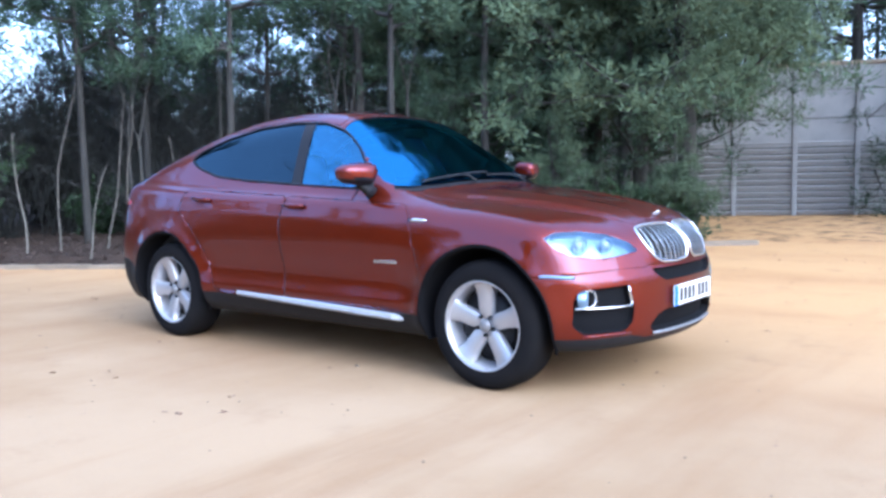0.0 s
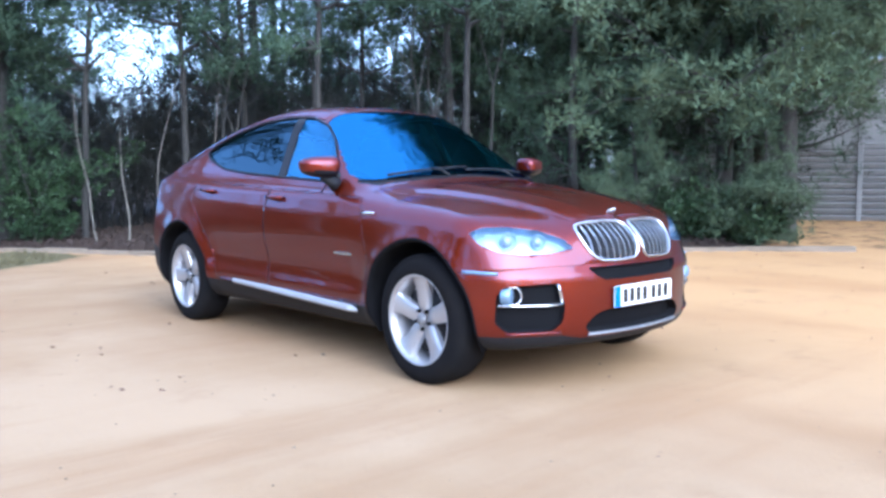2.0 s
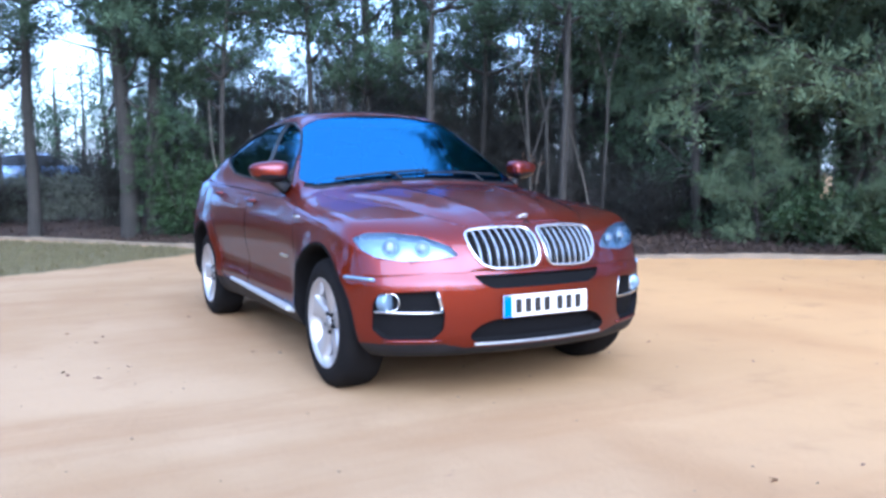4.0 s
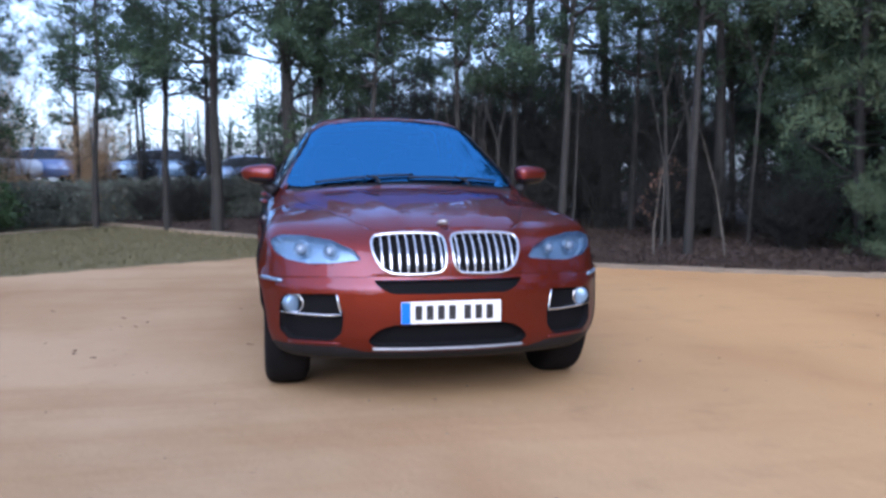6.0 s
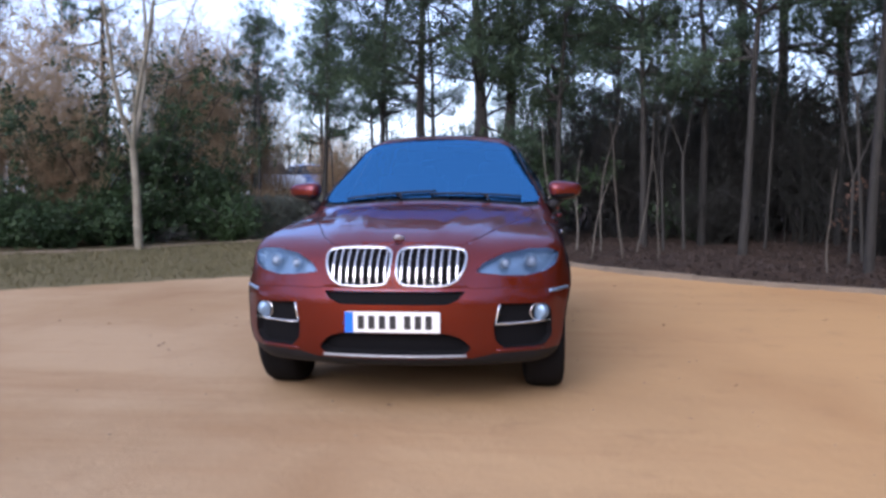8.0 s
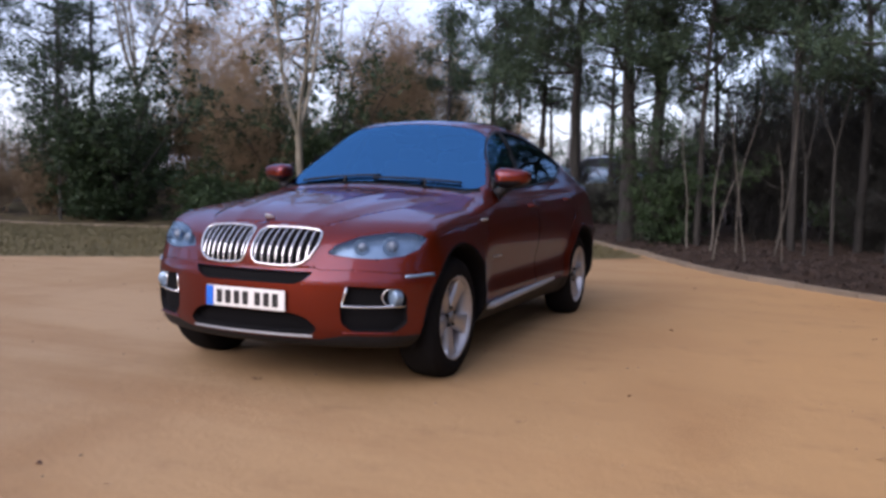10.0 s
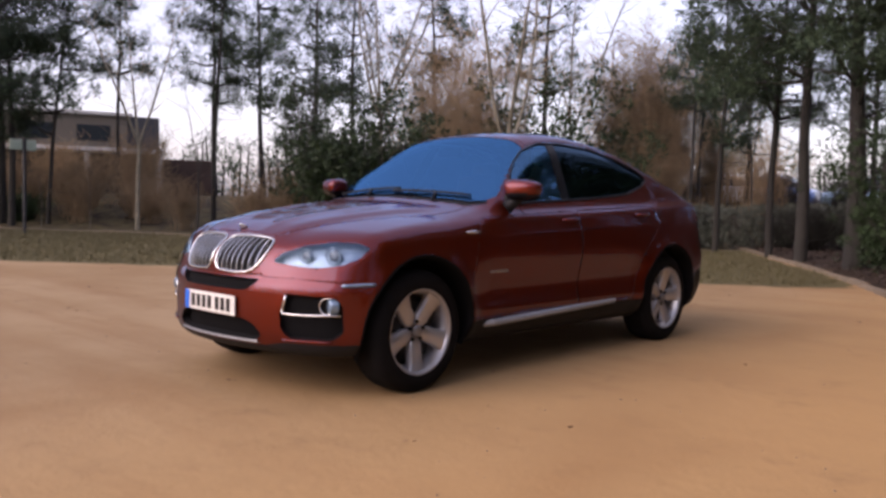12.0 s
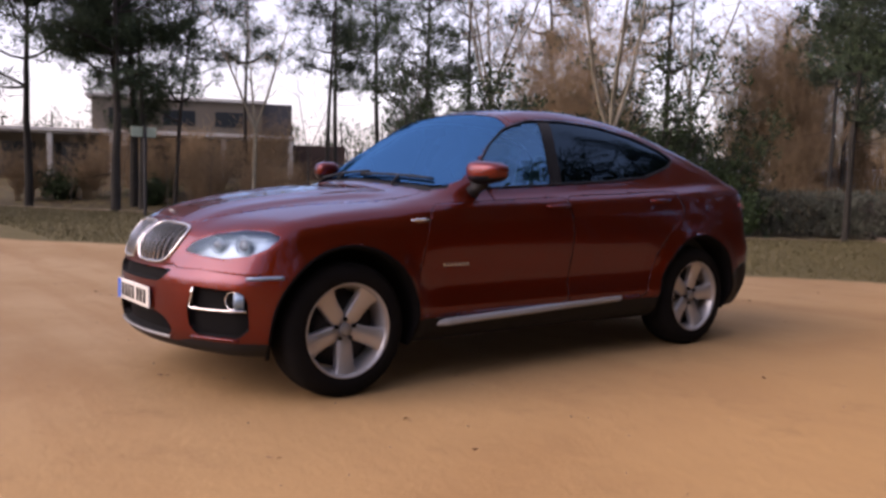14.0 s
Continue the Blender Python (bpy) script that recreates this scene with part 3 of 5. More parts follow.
DOOR_F = rounded([(1.30, .40), (1.30, .62), (1.38, .95), (1.43, 1.035), (2.50, 1.085), (2.53, .9), (2.50, .40)], .05)
DOOR_R = rounded([(2.505, .40), (2.535, .9), (2.505, 1.086), (3.62, 1.135), (3.68, .98), (3.50, .86), (3.36, .70), (3.25, .40)], .05)
SILL = [(1.20, .20), (1.20, .385), (3.42, .385), (3.42, .20)]
HOOD = rounded([(-.2, .215), (.36, .225), (.46, .36), (.66, .95), (.755, 1.36), (.72, 1.495), (.45, 1.44), (.2, 1.415), (-.2, 1.41)], .06)
COWL = [(-.2, 1.41), (.2, 1.415), (.45, 1.44), (.72, 1.495), (.80, 1.60), (.775, 1.63), (.69, 1.565), (.45, 1.50), (.2, 1.475), (-.2, 1.47)]
SCREEN = rounded([(-.2, 1.47), (.2, 1.475), (.45, 1.50), (.69, 1.565), (.775, 1.63), (.79, 1.71), (.725, 1.94), (.65, 2.165), (.605, 2.225), (.3, 2.235), (-.2, 2.235)], .02)
ROOF = rounded([(-.2, 2.255), (.3, 2.265), (.60, 2.27), (.645, 2.40), (.65, 2.8), (.63, 3.25), (.57, 3.42), (-.2, 3.45)], .03)
REAR_GLASS = rounded([(-.2, 3.50), (.55, 3.47), (.60, 3.55), (.66, 4.3), (.62, 4.44), (-.2, 4.52)], .05)


def corner(pts):
    return [(.82 * x + .57 * y, z) for x, y, z in pts]


HEADLAMP = rounded(corner([(.445, .163, .772), (.49, .195, .82), (.60, .27, .868), (.74, .36, .890), (.85, .44, .890), (.905, .485, .862), (.885, .42, .805), (.83, .35, .768), (.72, .27, .748), (.60, .218, .752)]), .02)
KIDNEY = rounded([(.017, .83), (.022, .745), (.05, .708), (.19, .700), (.30, .705), (.355, .735), (.388, .80), (.396, .86), (.378, .893), (.30, .903), (.17, .907), (.05, .903), (.019, .885)], .03)
INTAKE = rounded([(-.2, .322), (.385, .322), (.43, .36), (.37, .42), (.29, .445), (-.2, .448)], .03)
SLOT = rounded([(-.2, .602), (.30, .602), (.36, .63), (.395, .672), (-.2, .676)], .02)
FOG = rounded([(.545, .485), (.575, .602), (.835, .59), (.862, .545), (.865, .40), (.82, .352), (.60, .352), (.552, .40)], .02)
CHIN = [(-.2, .15), (1.2, .15), (1.2, .335), (.80, .325), (.55, .325), (.44, .30), (-.2, .30)]
BUMPER = [(-.2, .2), (1.2, .2), (1.2, .645), (.90, .665), (.60, .685), (.43, .682), (.40, .69), (-.2, .69)]
TAIL_LAMP = rounded([(4.36, 1.035), (4.62, 1.105), (5.0, 1.11), (5.0, .95), (4.62, .955)], .04)

VALANCE = [(4.10, .15), (4.20, .46), (4.40, .58), (5.2, .62), (5.2, .15)]
TAIL_BAND = rounded([(4.50, 1.030), (4.66, 1.048), (5.0, 1.048), (5.0, 1.0), (4.62, 1.0)], .012)

body.rest("shell", lambda c: False)
body.cut("bumper", BUMPER, "front", lambda c: c.y < .62)
body.cut("hood", HOOD, "top", K_TOP)
body.cut("cowl", COWL, "top", K_TOP)
body.cut("windscreen", SCREEN, "top", K_TOP)
body.cut("roof", ROOF, "top", K_TOP)
body.cut("rear_window", REAR_GLASS, "top", K_TOP)
body.cut("front_door", DOOR_F, "side", K_SIDE)
body.cut("rear_door", DOOR_R, "side", K_SIDE)
body.cut("front_glass", WINDOW, "side", K_SIDE)
in_glass = lambda c: K_SIDE(c) and inside(WINDOW, c.y, c.z)
body.cut("rear_glass", REAR_SIDE, "side", in_glass)
body.cut("pillar", PILLAR, "side", in_glass)
body.cut("sill_trim", SILL, "side", lambda c: True)
body.cut("chin", CHIN, "front", lambda c: c.y < .62)
body.cut("headlamp", HEADLAMP, "corner", lambda c: c.y < .75 and c.x > .3)
body.cut("lower_intake", INTAKE, "front", lambda c: c.y < .5)
body.cut("upper_slot", SLOT, "front", lambda c: c.y < .4)
body.cut("fog_recess", FOG, "front", lambda c: c.y < .62)
body.cut("kidney", KIDNEY, "front", lambda c: c.y < .5)
body.cut("rear_valance", VALANCE, "side", lambda c: c.y > 4.1)
body.cut("tail_lamp", TAIL_LAMP, "side", lambda c: c.y > 4.2)
body.cut("tail_band", TAIL_BAND, "side", lambda c: c.y > 4.2)
body.cut("void", ring(AXLE_F, .372, .448), "side", lambda c: c.x > .55)
body.cut("void", ring(AXLE_R, .372, .448), "side", lambda c: c.x > .55)
body.rest("fender", lambda c: c.y < 1.9 and not (c.x < .8 and body.kinds(c) == "base"))
body.rest("quarter", lambda c: True)
body.bm.verts.index_update()

car = new("suv_car")
tagged(car, "dark red metallic coupe-style SUV parked on sandy gravel", "car")
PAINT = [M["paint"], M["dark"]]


def on_nose(x, z, out=0.0):
    """The point of the nose at x, z."""
    ys = np.linspace(-.1, 1.2, 2600)
    f = field(np.full_like(ys, abs(x)), ys, np.full_like(ys, z))
    return Vector((x, ys[np.argmax(f < 0)] - out, z))


def on_side(y, z, out=0.0, s=1):
    xs = np.linspace(1.15, .3, 2600)
    f = field(xs, np.full_like(xs, y), np.full_like(xs, z))
    return Vector((s * (xs[np.argmax(f < 0)] + out), y, z))


def on_top(x, y, out=0.0):
    zs = np.linspace(1.8, .6, 2600)
    f = field(np.full_like(zs, abs(x)), np.full_like(zs, y), zs)
    return Vector((x, y, zs[np.argmax(f < 0)] + out))


def loop_tube(bm, pts, r, sides=6):
    """A closed tube through points."""
    n = len(pts)
    rings = []
    for i, p in enumerate(pts):
        d = (pts[(i + 1) % n] - pts[i - 1]).normalized()
        u = d.cross(Vector((.1, 1, .1))).normalized()
        v = d.cross(u)
        rings.append([bm.verts.new(p + (u * math.cos(a) + v * math.sin(a)) * r) for a in (2 * math.pi * k / sides for k in range(sides))])
    for i in range(n):
        a, b = rings[i - 1], rings[i]
        for k in range(sides):
            bm.faces.new((a[k], a[(k + 1) % sides], b[(k + 1) % sides], b[k]))
    bmesh.ops.recalc_face_normals(bm, faces=bm.faces[:])


part("front_bumper", body.take("bumper", both=True, gap=0), PAINT, car)
part("hood", body.take("hood", both=True, gap=.0012, sink=.002), PAINT, car)
part("roof", body.take("roof", both=True), PAINT, car)
part("cowl", body.take("cowl", both=True, gap=0, push=-.012), M["black_plastic"], car, "black plastic cowl below the windscreen")
part("windscreen", body.take("windscreen", both=True, gap=0, push=-.003), M["glass"], car, "curved windscreen, sky blue put into its gloss")
part("rear_window", body.take("rear_window", both=True, gap=0, push=-.003), M["dark_glass"], car, "tinted rear window")
part("rear_quarter", body.take("quarter", both=True), PAINT, car)
part("chin_spoiler", body.take("chin", both=True, gap=0), M["black_plastic"], car, "black plastic lower bumper")
part("rear_valance", body.take("rear_valance", both=True, gap=0), M["black_plastic"], car, "black plastic lower rear bumper")
part("lower_intake", body.take("lower_intake", both=True, gap=0, push=-.05, wall=True), M["dark"], car, "black lower intake")
part("upper_intake", body.take("upper_slot", both=True, gap=0, push=-.03, wall=True), M["dark"], car, "black intake slot below the grille")
for mir in (False, True):
    part("front_fender", body.take("fender", mirror=mir, gap=.001, sink=.0012), PAINT, car)
    part("front_door", body.take("front_door", mirror=mir), PAINT, car)
    part("rear_door", body.take("rear_door", mirror=mir), PAINT, car)
    part("sill_cladding", body.take("sill_trim", mirror=mir, gap=0), M["black_plastic"], car, "black plastic sill cladding")
    part("side_window", body.take("front_glass", mirror=mir, gap=0, push=-.005), M["side_glass"], car, "clear front side glass")
    part("side_window", body.take("rear_glass", mirror=mir, gap=0, push=-.005), M["dark_glass"], car, "dark privacy glass")
    part("door_pillar", body.take("pillar", mirror=mir, gap=0, push=-.001), M["gloss_black"], car, "gloss black pillar trim")
    part("fog_recess", body.take("fog_recess", mirror=mir, gap=0, push=-.035, wall=True), M["dark"], car, "black fog lamp recess")
    tail = part("tail_lamp", body.take("tail_lamp", mirror=mir, gap=0, push=.002), M["tail_red"], car, "red wrap-round tail lamp")
    part("lens_band", body.take("tail_band", mirror=mir, gap=0, push=.003), M["lamp_white"], tail, "clear band across the tail lamp")
    lamp = part("headlamp", body.take("headlamp", mirror=mir, gap=0, push=-.055, wall=True), M["lamp_white"], car, "clear swept-back headlamp")
    part("lens", body.take("headlamp", mirror=mir, gap=0), M["lamp_glass"], lamp, "clear lens")
    s = -1 if mir else 1
    for x, z, r in ((.745, .815, .043), (.600, .808, .036)):
        c = on_nose(s * x, z, -.035)
        bm = bmesh.new()
        loop_tube(bm, [c + Vector((r * math.cos(a) * .85, r * math.cos(a) * .5 * s, r * math.sin(a))) for a in (2 * math.pi * k / 28 for k in range(28))], .006)
        part("ring", bm, M["lamp_white"], lamp, "bright lamp ring")
        bm = bmesh.new()
        bmesh.ops.create_uvsphere(bm, u_segments=20, v_segments=12, radius=r * .8)
        bmesh.ops.translate(bm, verts=bm.verts[:], vec=c + Vector((0, .012, 0)))
        part("projector", bm, M["projector"], lamp, "dark glass projector")
    kid = part("grille", body.take("kidney", mirror=mir, gap=0, push=-.03, wall=True), M["dark"], car, "kidney-shaped grille with chrome surround and bars")
    bm = bmesh.new()
    loop_tube(bm, [on_nose(s * x, z, .004) for x, z in KIDNEY], .0082, 8)
    part("surround", bm, M["chrome"], kid, "chrome surround")
    for k in range(8):
        x = .045 + .043 * k
        zz = [z for z in np.linspace(.69, .92, 60) if inside(KIDNEY, x, z)]
        bm = bmesh.new()
        pts = [on_nose(s * x, z, -.004) for z in np.linspace(zz[0], zz[-1], 9)]
        prof = [(-.0040, -.010), (.0040, -.010), (.0050, -.002), (.0035, .02), (-.0035, .02), (-.0050, -.002)]
        rows = [[bm.verts.new(p + Vector((a, b, 0))) for a, b in prof] for p in pts]
        for u, v in zip(rows, rows[1:]):
            for q in range(6):
                bm.faces.new((u[q], u[(q + 1) % 6], v[(q + 1) % 6], v[q]))
        bmesh.ops.recalc_face_normals(bm, faces=bm.faces[:])
        part("bar", bm, M["chrome"], kid, "chrome grille bar", smooth=False)
    # fog lamp with its angled bezel
    bm = bmesh.new()
    path = [on_nose(s * x, z, -.003) for x, z in ((.855, .493), (.78, .490), (.70, .488), (.62, .487), (.556, .489), (.562, .52), (.570, .56), (.577, .596))]
    tube(bm, path, .0075, 6)
    part("fog_bezel", bm, M["chrome"], car, "chrome angled fog lamp bezel")
    fog = on_nose(s * .785, .54, -.024)
    bm = bmesh.new()
    lathe(bm, [(-.003, 0), (-.002, .02), (.001, .035), (.005, .043), (.010, .047), (.05, .047)], 32)
    bmesh.ops.transform(bm, matrix=Matrix.Translation(fog) @ Matrix.Rotation(math.pi / 2 - s * .45, 4, "Z"), verts=bm.verts[:])
    fl = part("fog_lamp", bm, M["lamp_white"], car, "round clear fog lamp")
    bm = bmesh.new()
    loop_tube(bm, [fog + Vector((.046 * math.cos(a) * .9, -.006 + s * .02 * math.cos(a), .046 * math.sin(a))) for a in (2 * math.pi * k / 28 for k in range(28))], .005)
    part("rim", bm, M["chrome"], fl, "chrome rim")
    bm = bmesh.new()
    tube(bm, [on_nose(s * x, .341 + .004 * (x - .7) ** 2, .004) for x in np.linspace(.56, .82, 10)], .0065, 6)
    part("bumper_strip", bm, M["paint"], car, "thin red strip under the fog lamp")
    bm = bmesh.new()
    tube(bm, [on_nose(s * x, z, .003) for x, z in ((.85, .656), (.875, .658), (.90, .660))] + [on_side(y, .664, .003, s) for y in (.43, .455, .475)], .010, 6)
    part("side_marker", bm, M["lamp_white"], car, "bright side marker strip on the bumper corner")
    # running board
    bm = bmesh.new()
    rows = []
    for y, z, k in ((1.45, .372, .0), (1.52, .376, 1), (2.2, .396, 1), (3.0, .422, 1), (3.06, .424, 0)):
        x0, x1 = .86, .91 + .045 * k
        rows.append([bm.verts.new((s * a, y, z + b)) for a, b in ((x0, 0), (x1 - .02, .002), (x1, -.008), (x1 + .004, -.026), (x1 - .01, -.040), (x0, -.042))])
    for u, v in zip(rows, rows[1:]):
        for q in range(6):
            bm.faces.new((u[q], u[(q + 1) % 6], v[(q + 1) % 6], v[q]))
    bm.faces.new(rows[0])
    bm.faces.new(rows[-1][::-1])
    bmesh.ops.recalc_face_normals(bm, faces=bm.faces[:])
    part("running_board", bm, M["satin"], car, "bright aluminium running board", smooth=False)
    # door mirror
    bm = bmesh.new()
    bmesh.ops.create_uvsphere(bm, u_segments=32, v_segments=20, radius=1)
    for v in bm.verts:
        x, y, z = v.co
        q = (abs(x) ** 3 + abs(y) ** 3 + abs(z) ** 3) ** (-1 / 3)
        x, y, z = x * q, y * q, z * q
        v.co = (s * (.972 + x * (.118 + .015 * z)), 1.775 + y * (.085 - .02 * x) + .02 * x, 1.222 + z * (.066 - .012 * x))
    if s < 0:
        bmesh.ops.reverse_faces(bm, faces=bm.faces[:])
    low = [f for f in bm.faces if f.calc_center_median().z < 1.196]
    for f in low:
        f.material_index = 1
    mirror = part("door_mirror", bm, [M["paint"], M["gloss_black"]], car, "red door mirror with black base")
    bm = bmesh.new()
    box(bm, (s * .970, 1.845, 1.225), (.15, .006, .075), bevel=.002)
    part("mirror_glass", bm, M["mirror"], mirror, "mirror glass")
    bm = bmesh.new()
    tube(bm, [(s * .86, 1.74, 1.10), (s * .90, 1.755, 1.135), (s * .95, 1.77, 1.17)], [.045, .036, .03], 8)
    part("mirror_arm", bm, M["black_plastic"], mirror, "black mirror arm")
    bm = bmesh.new()
    tube(bm, [on_side(y, z, .001, s) for y, z in ((1.75, 1.122), (1.82, 1.128), (1.92, 1.136))], [.012, .014, .010], 6)
    tube(bm, [on_side(y, z, -.003, s) for y, z in ((1.77, 1.145), (1.82, 1.18), (1.87, 1.225))], [.02, .03, .012], 6)
    part("mirror_sail", bm, M["black_plastic"], car, "black triangular mirror base")
    # side vents, script, handles
    bm = bmesh.new()
    tube(bm, [on_side(y, .946, .004, s) for y in (1.25, 1.29, 1.34, 1.39)], [.004, .011, .012, .005], 6)
    part("side_repeater", bm, M["chrome"], car, "small bright side repeater lamp")
    bm = bmesh.new()
    for y in np.linspace(1.485, 1.655, 7):
        p = on_side(float(y), .69, .003, s)
        box(bm, p, (.004, .019, .020), bevel=.001)
    part("script_badge", bm, M["chrome"], car, "small silver script bars on the door", smooth=False)
    for y, z in ((2.40, 1.022), (3.40, 1.062)):
        bm = bmesh.new()
        tube(bm, [on_side(y - .10, z, .004, s), on_side(y - .08, z, .03, s), on_side(y, z + .003, .036, s), on_side(y + .08, z + .006, .03, s), on_side(y + .10, z + .007, .004, s)], [.010, .013, .014, .013, .010], 8)
        part("door_handle", bm, M["paint"], car, "body-coloured door handle")
    bm = bmesh.new()
    loop_tube(bm, [on_side(y, z, .001, s) for y, z in WINDOW], .0085, 6)
    part("window_trim", bm, M["gloss_black"], car, "black window surround")

# plate, badge, skid strip, wipers
bm = bmesh.new()
box(bm, (0, .030, .508), (.524, .008, .114), bevel=.003)
plate = part("plate", bm, M["plate_white"], car, "white front plate with blue band", smooth=False)
bm = bmesh.new()
box(bm, (-.238, .0245, .508), (.046, .004, .110))
part("band", bm, M["plate_blue"], plate, "blue band", smooth=False)
for k in range(7):
    bm = bmesh.new()
    x = -.172 + .0585 * k + (.022 if k > 3 else 0)
    box(bm, (x, .0245, .508), (.036, .004, .074))
    part("bar", bm, M["ink"], plate, "plain black bar", smooth=False)
bm = bmesh.new()
lathe(bm, [(-.006, 0), (-.005, .024), (-.002, .030), (.006, .032)], 32)
p0 = on_top(0, .262)
bmesh.ops.transform(bm, matrix=Matrix.Translation(p0 + Vector((0, -.002, .003))) @ Matrix.Rotation(radians(58), 4, "X") @ Matrix.Rotation(math.pi / 2, 4, "Z"), verts=bm.verts[:])
part("badge", bm, M["satin"], car, "small round silver badge on the hood")
bm = bmesh.new()
rows = []
for x in np.linspace(-.40, .40, 25):
    p = on_nose(float(x), .318, .006)
    rows.append([bm.verts.new(p + Vector((0, a, b))) for a, b in ((.01, .006), (-.002, .006), (-.007, -.003), (.0, -.010), (.02, -.010))])
for u, v in zip(rows, rows[1:]):
    for q in range(4):
        bm.faces.new((u[q], u[q + 1], v[q + 1], v[q]))
bmesh.ops.recalc_face_normals(bm, faces=bm.faces[:])
part("skid_strip", bm, M["skid"], car, "satin silver skid strip", smooth=False)
for x0, x1 in ((-.60, .06), (.02, .66)):
    bm = bmesh.new()
    tube(bm, [on_top(float(x), 1.492 + .17 * x * x + .035 * (x - x0) / (x1 - x0), .012) for x in np.linspace(x0, x1, 12)], .009, 6)
    tube(bm, [on_top(x0 + .42, 1.43 + .1 * (x0 + .42) ** 2, .008), on_top(x0 + .40, 1.48 + .17 * (x0 + .4) ** 2, .02), on_top(x0 + .34, 1.51 + .17 * (x0 + .34) ** 2, .016)], .009, 6)
    part("wiper", bm, M["black_plastic"], car, "black windscreen wiper")

# cabin
bm = bmesh.new()
box(bm, (0, 2.75, .62), (1.62, 2.9, .56), bevel=.08)
part("cabin_tub", bm, M["cabin"], car, "dark cabin interior")
bm = bmesh.new()
box(bm, (0, 1.80, 1.00), (1.50, .42, .24), bevel=.07)
box(bm, (-.38, 1.98, 1.10), (.34, .16, .08), bevel=.03)
part("dashboard", bm, M["cabin"], car, "dark dashboard")
bm = bmesh.new()
loop_tube(bm, [Vector((-.38 + .185 * math.cos(a), 2.16 + .07 * math.sin(a), 1.02 + .165 * math.sin(a))) for a in (2 * math.pi * k / 32 for k in range(32))], .015)
tube(bm, [(-.38, 2.0, .98), (-.38, 2.15, 1.02)], .035, 8)
tube(bm, [(-.55, 2.16, 1.02), (-.21, 2.16, 1.02)], .014, 6)
part("steering_wheel", bm, M["cabin"], car, "black steering wheel")
bm = bmesh.new()
box(bm, (0, 2.10, 1.50), (.24, .03, .07), bevel=.015)
part("inner_mirror", bm, M["cabin"], car, "black inner mirror")
for x, y in ((-.38, 2.62), (.38, 2.62), (-.36, 3.45), (.36, 3.45)):
    bm = bmesh.new()
    box(bm, (x, y, .96), (.52, .52, .16), bevel=.06)
    box(bm, (x, y + .29, 1.12), (.50, .16, .50), Matrix.Rotation(radians(-14), 4, "X"), bevel=.06)
    box(bm, (x, y + .37, 1.40), (.27, .11, .15), Matrix.Rotation(radians(-8), 4, "X"), bevel=.045)
    part("seat", bm, M["leather"], car, "cream leather seat")


def build_wheel(x, y, side, spin):
    w = new("wheel")
    w.parent = car
    w.matrix_basis = Matrix.Translation((x * side, y, WHEEL_R - .006)) @ (Matrix() if side > 0 else Matrix.Rotation(math.pi, 4, "Z")) @ Matrix.Rotation(radians(spin), 4, "X")
    return w


def wheel_meshes():
    bm = bmesh.new()
    half = .128
    lathe(bm, [(half - .012, .242), (half - .003, .256), (half, .29), (half - .006, .325), (half - .022, .352), (half - .045, .364), (.05, .3685), (0, .369),
               (-.05, .3685), (-half + .045, .364), (-half + .022, .352), (-half, .30), (-half + .012, .242)], 72)
    tyre = mesh_of(bm, "tyre", M["rubber"])
    bm = bmesh.new()
    lathe(bm, [(half - .006, .258), (half - .002, .254), (half - .006, .246), (half - .02, .238), (half - .05, .226), (0, .216), (-.10, .22), (-.115, .25)], 72)
    # five tapered spokes
    for s in range(5):
        a = 2 * math.pi * s / 5 + math.pi / 2
        rot = Matrix.Rotation(a, 4, "X")
        prof = [(.02, .022, .072), (.055, .038, .080), (.09, .047, .085), (.14, .048, .090), (.19, .054, .097), (.215, .062, .102), (.238, .082, .108)]
        top = []
        for r, w, hx in prof:
            sect = [(hx - .045, -w), (hx - .008, -w), (hx, -w + .010), (hx - .004, 0), (hx, w - .010), (hx - .008, w), (hx - .045, w)]
            top.append([bm.verts.new(rot @ Vector((px, r, pw))) for px, pw in sect])
        for u, v in zip(top, top[1:]):
            for k in range(len(u) - 1):
                bm.faces.new((u[k], v[k], v[k + 1], u[k + 1]))
    bmesh.ops.recalc_face_normals(bm, faces=bm.faces[:])
    rim = mesh_of(bm, "rim", M["alloy"])
    bm = bmesh.new()
    lathe(bm, [(.102, .0), (.102, .026), (.098, .034), (.088, .036)], 32)
    cap = mesh_of(bm, "centre_cap", M["skid"])
    bm = bmesh.new()
    lathe(bm, [(.0, .0), (.02, .02), (.02, .205), (.0, .21)], 48)
    lathe(bm, [(.045, .0), (.045, .17), (.03, .172)], 48)
    brake = mesh_of(bm, "brake_disc", M["black_plastic"])
    bm = bmesh.new()
    lathe(bm, [(.094, 0), (.094, .009), (.088, .011), (.07, .011)], 10)
    bolt = mesh_of(bm, "bolt", M["dark"])
    return tyre, rim, cap, brake, bolt


WM = wheel_meshes()


def fit_wheel(x, y, side, spin):
    w = build_wheel(x, y, side, spin)
    for name, me in zip(("tyre", "rim", "centre_cap", "brake_disc"), WM):
        ob = new(name, me)
        ob.parent = w
        if name == "rim":
            ob["label"] = "silver five-spoke alloy rim"
    for k in range(5):
        a = 2 * math.pi * (k + .5) / 5 + math.pi / 2
        ob = new("bolt", WM[4])
        ob.parent = w
        ob.matrix_basis = Matrix.Translation((0, .056 * math.cos(a), .056 * math.sin(a)))
    return w


for s, front, rear in ((1, 180, -85), (-1, 0, 20)):
    fit_wheel(.818, AXLE_F, s, front)
    fit_wheel(.828, AXLE_R, s, rear)


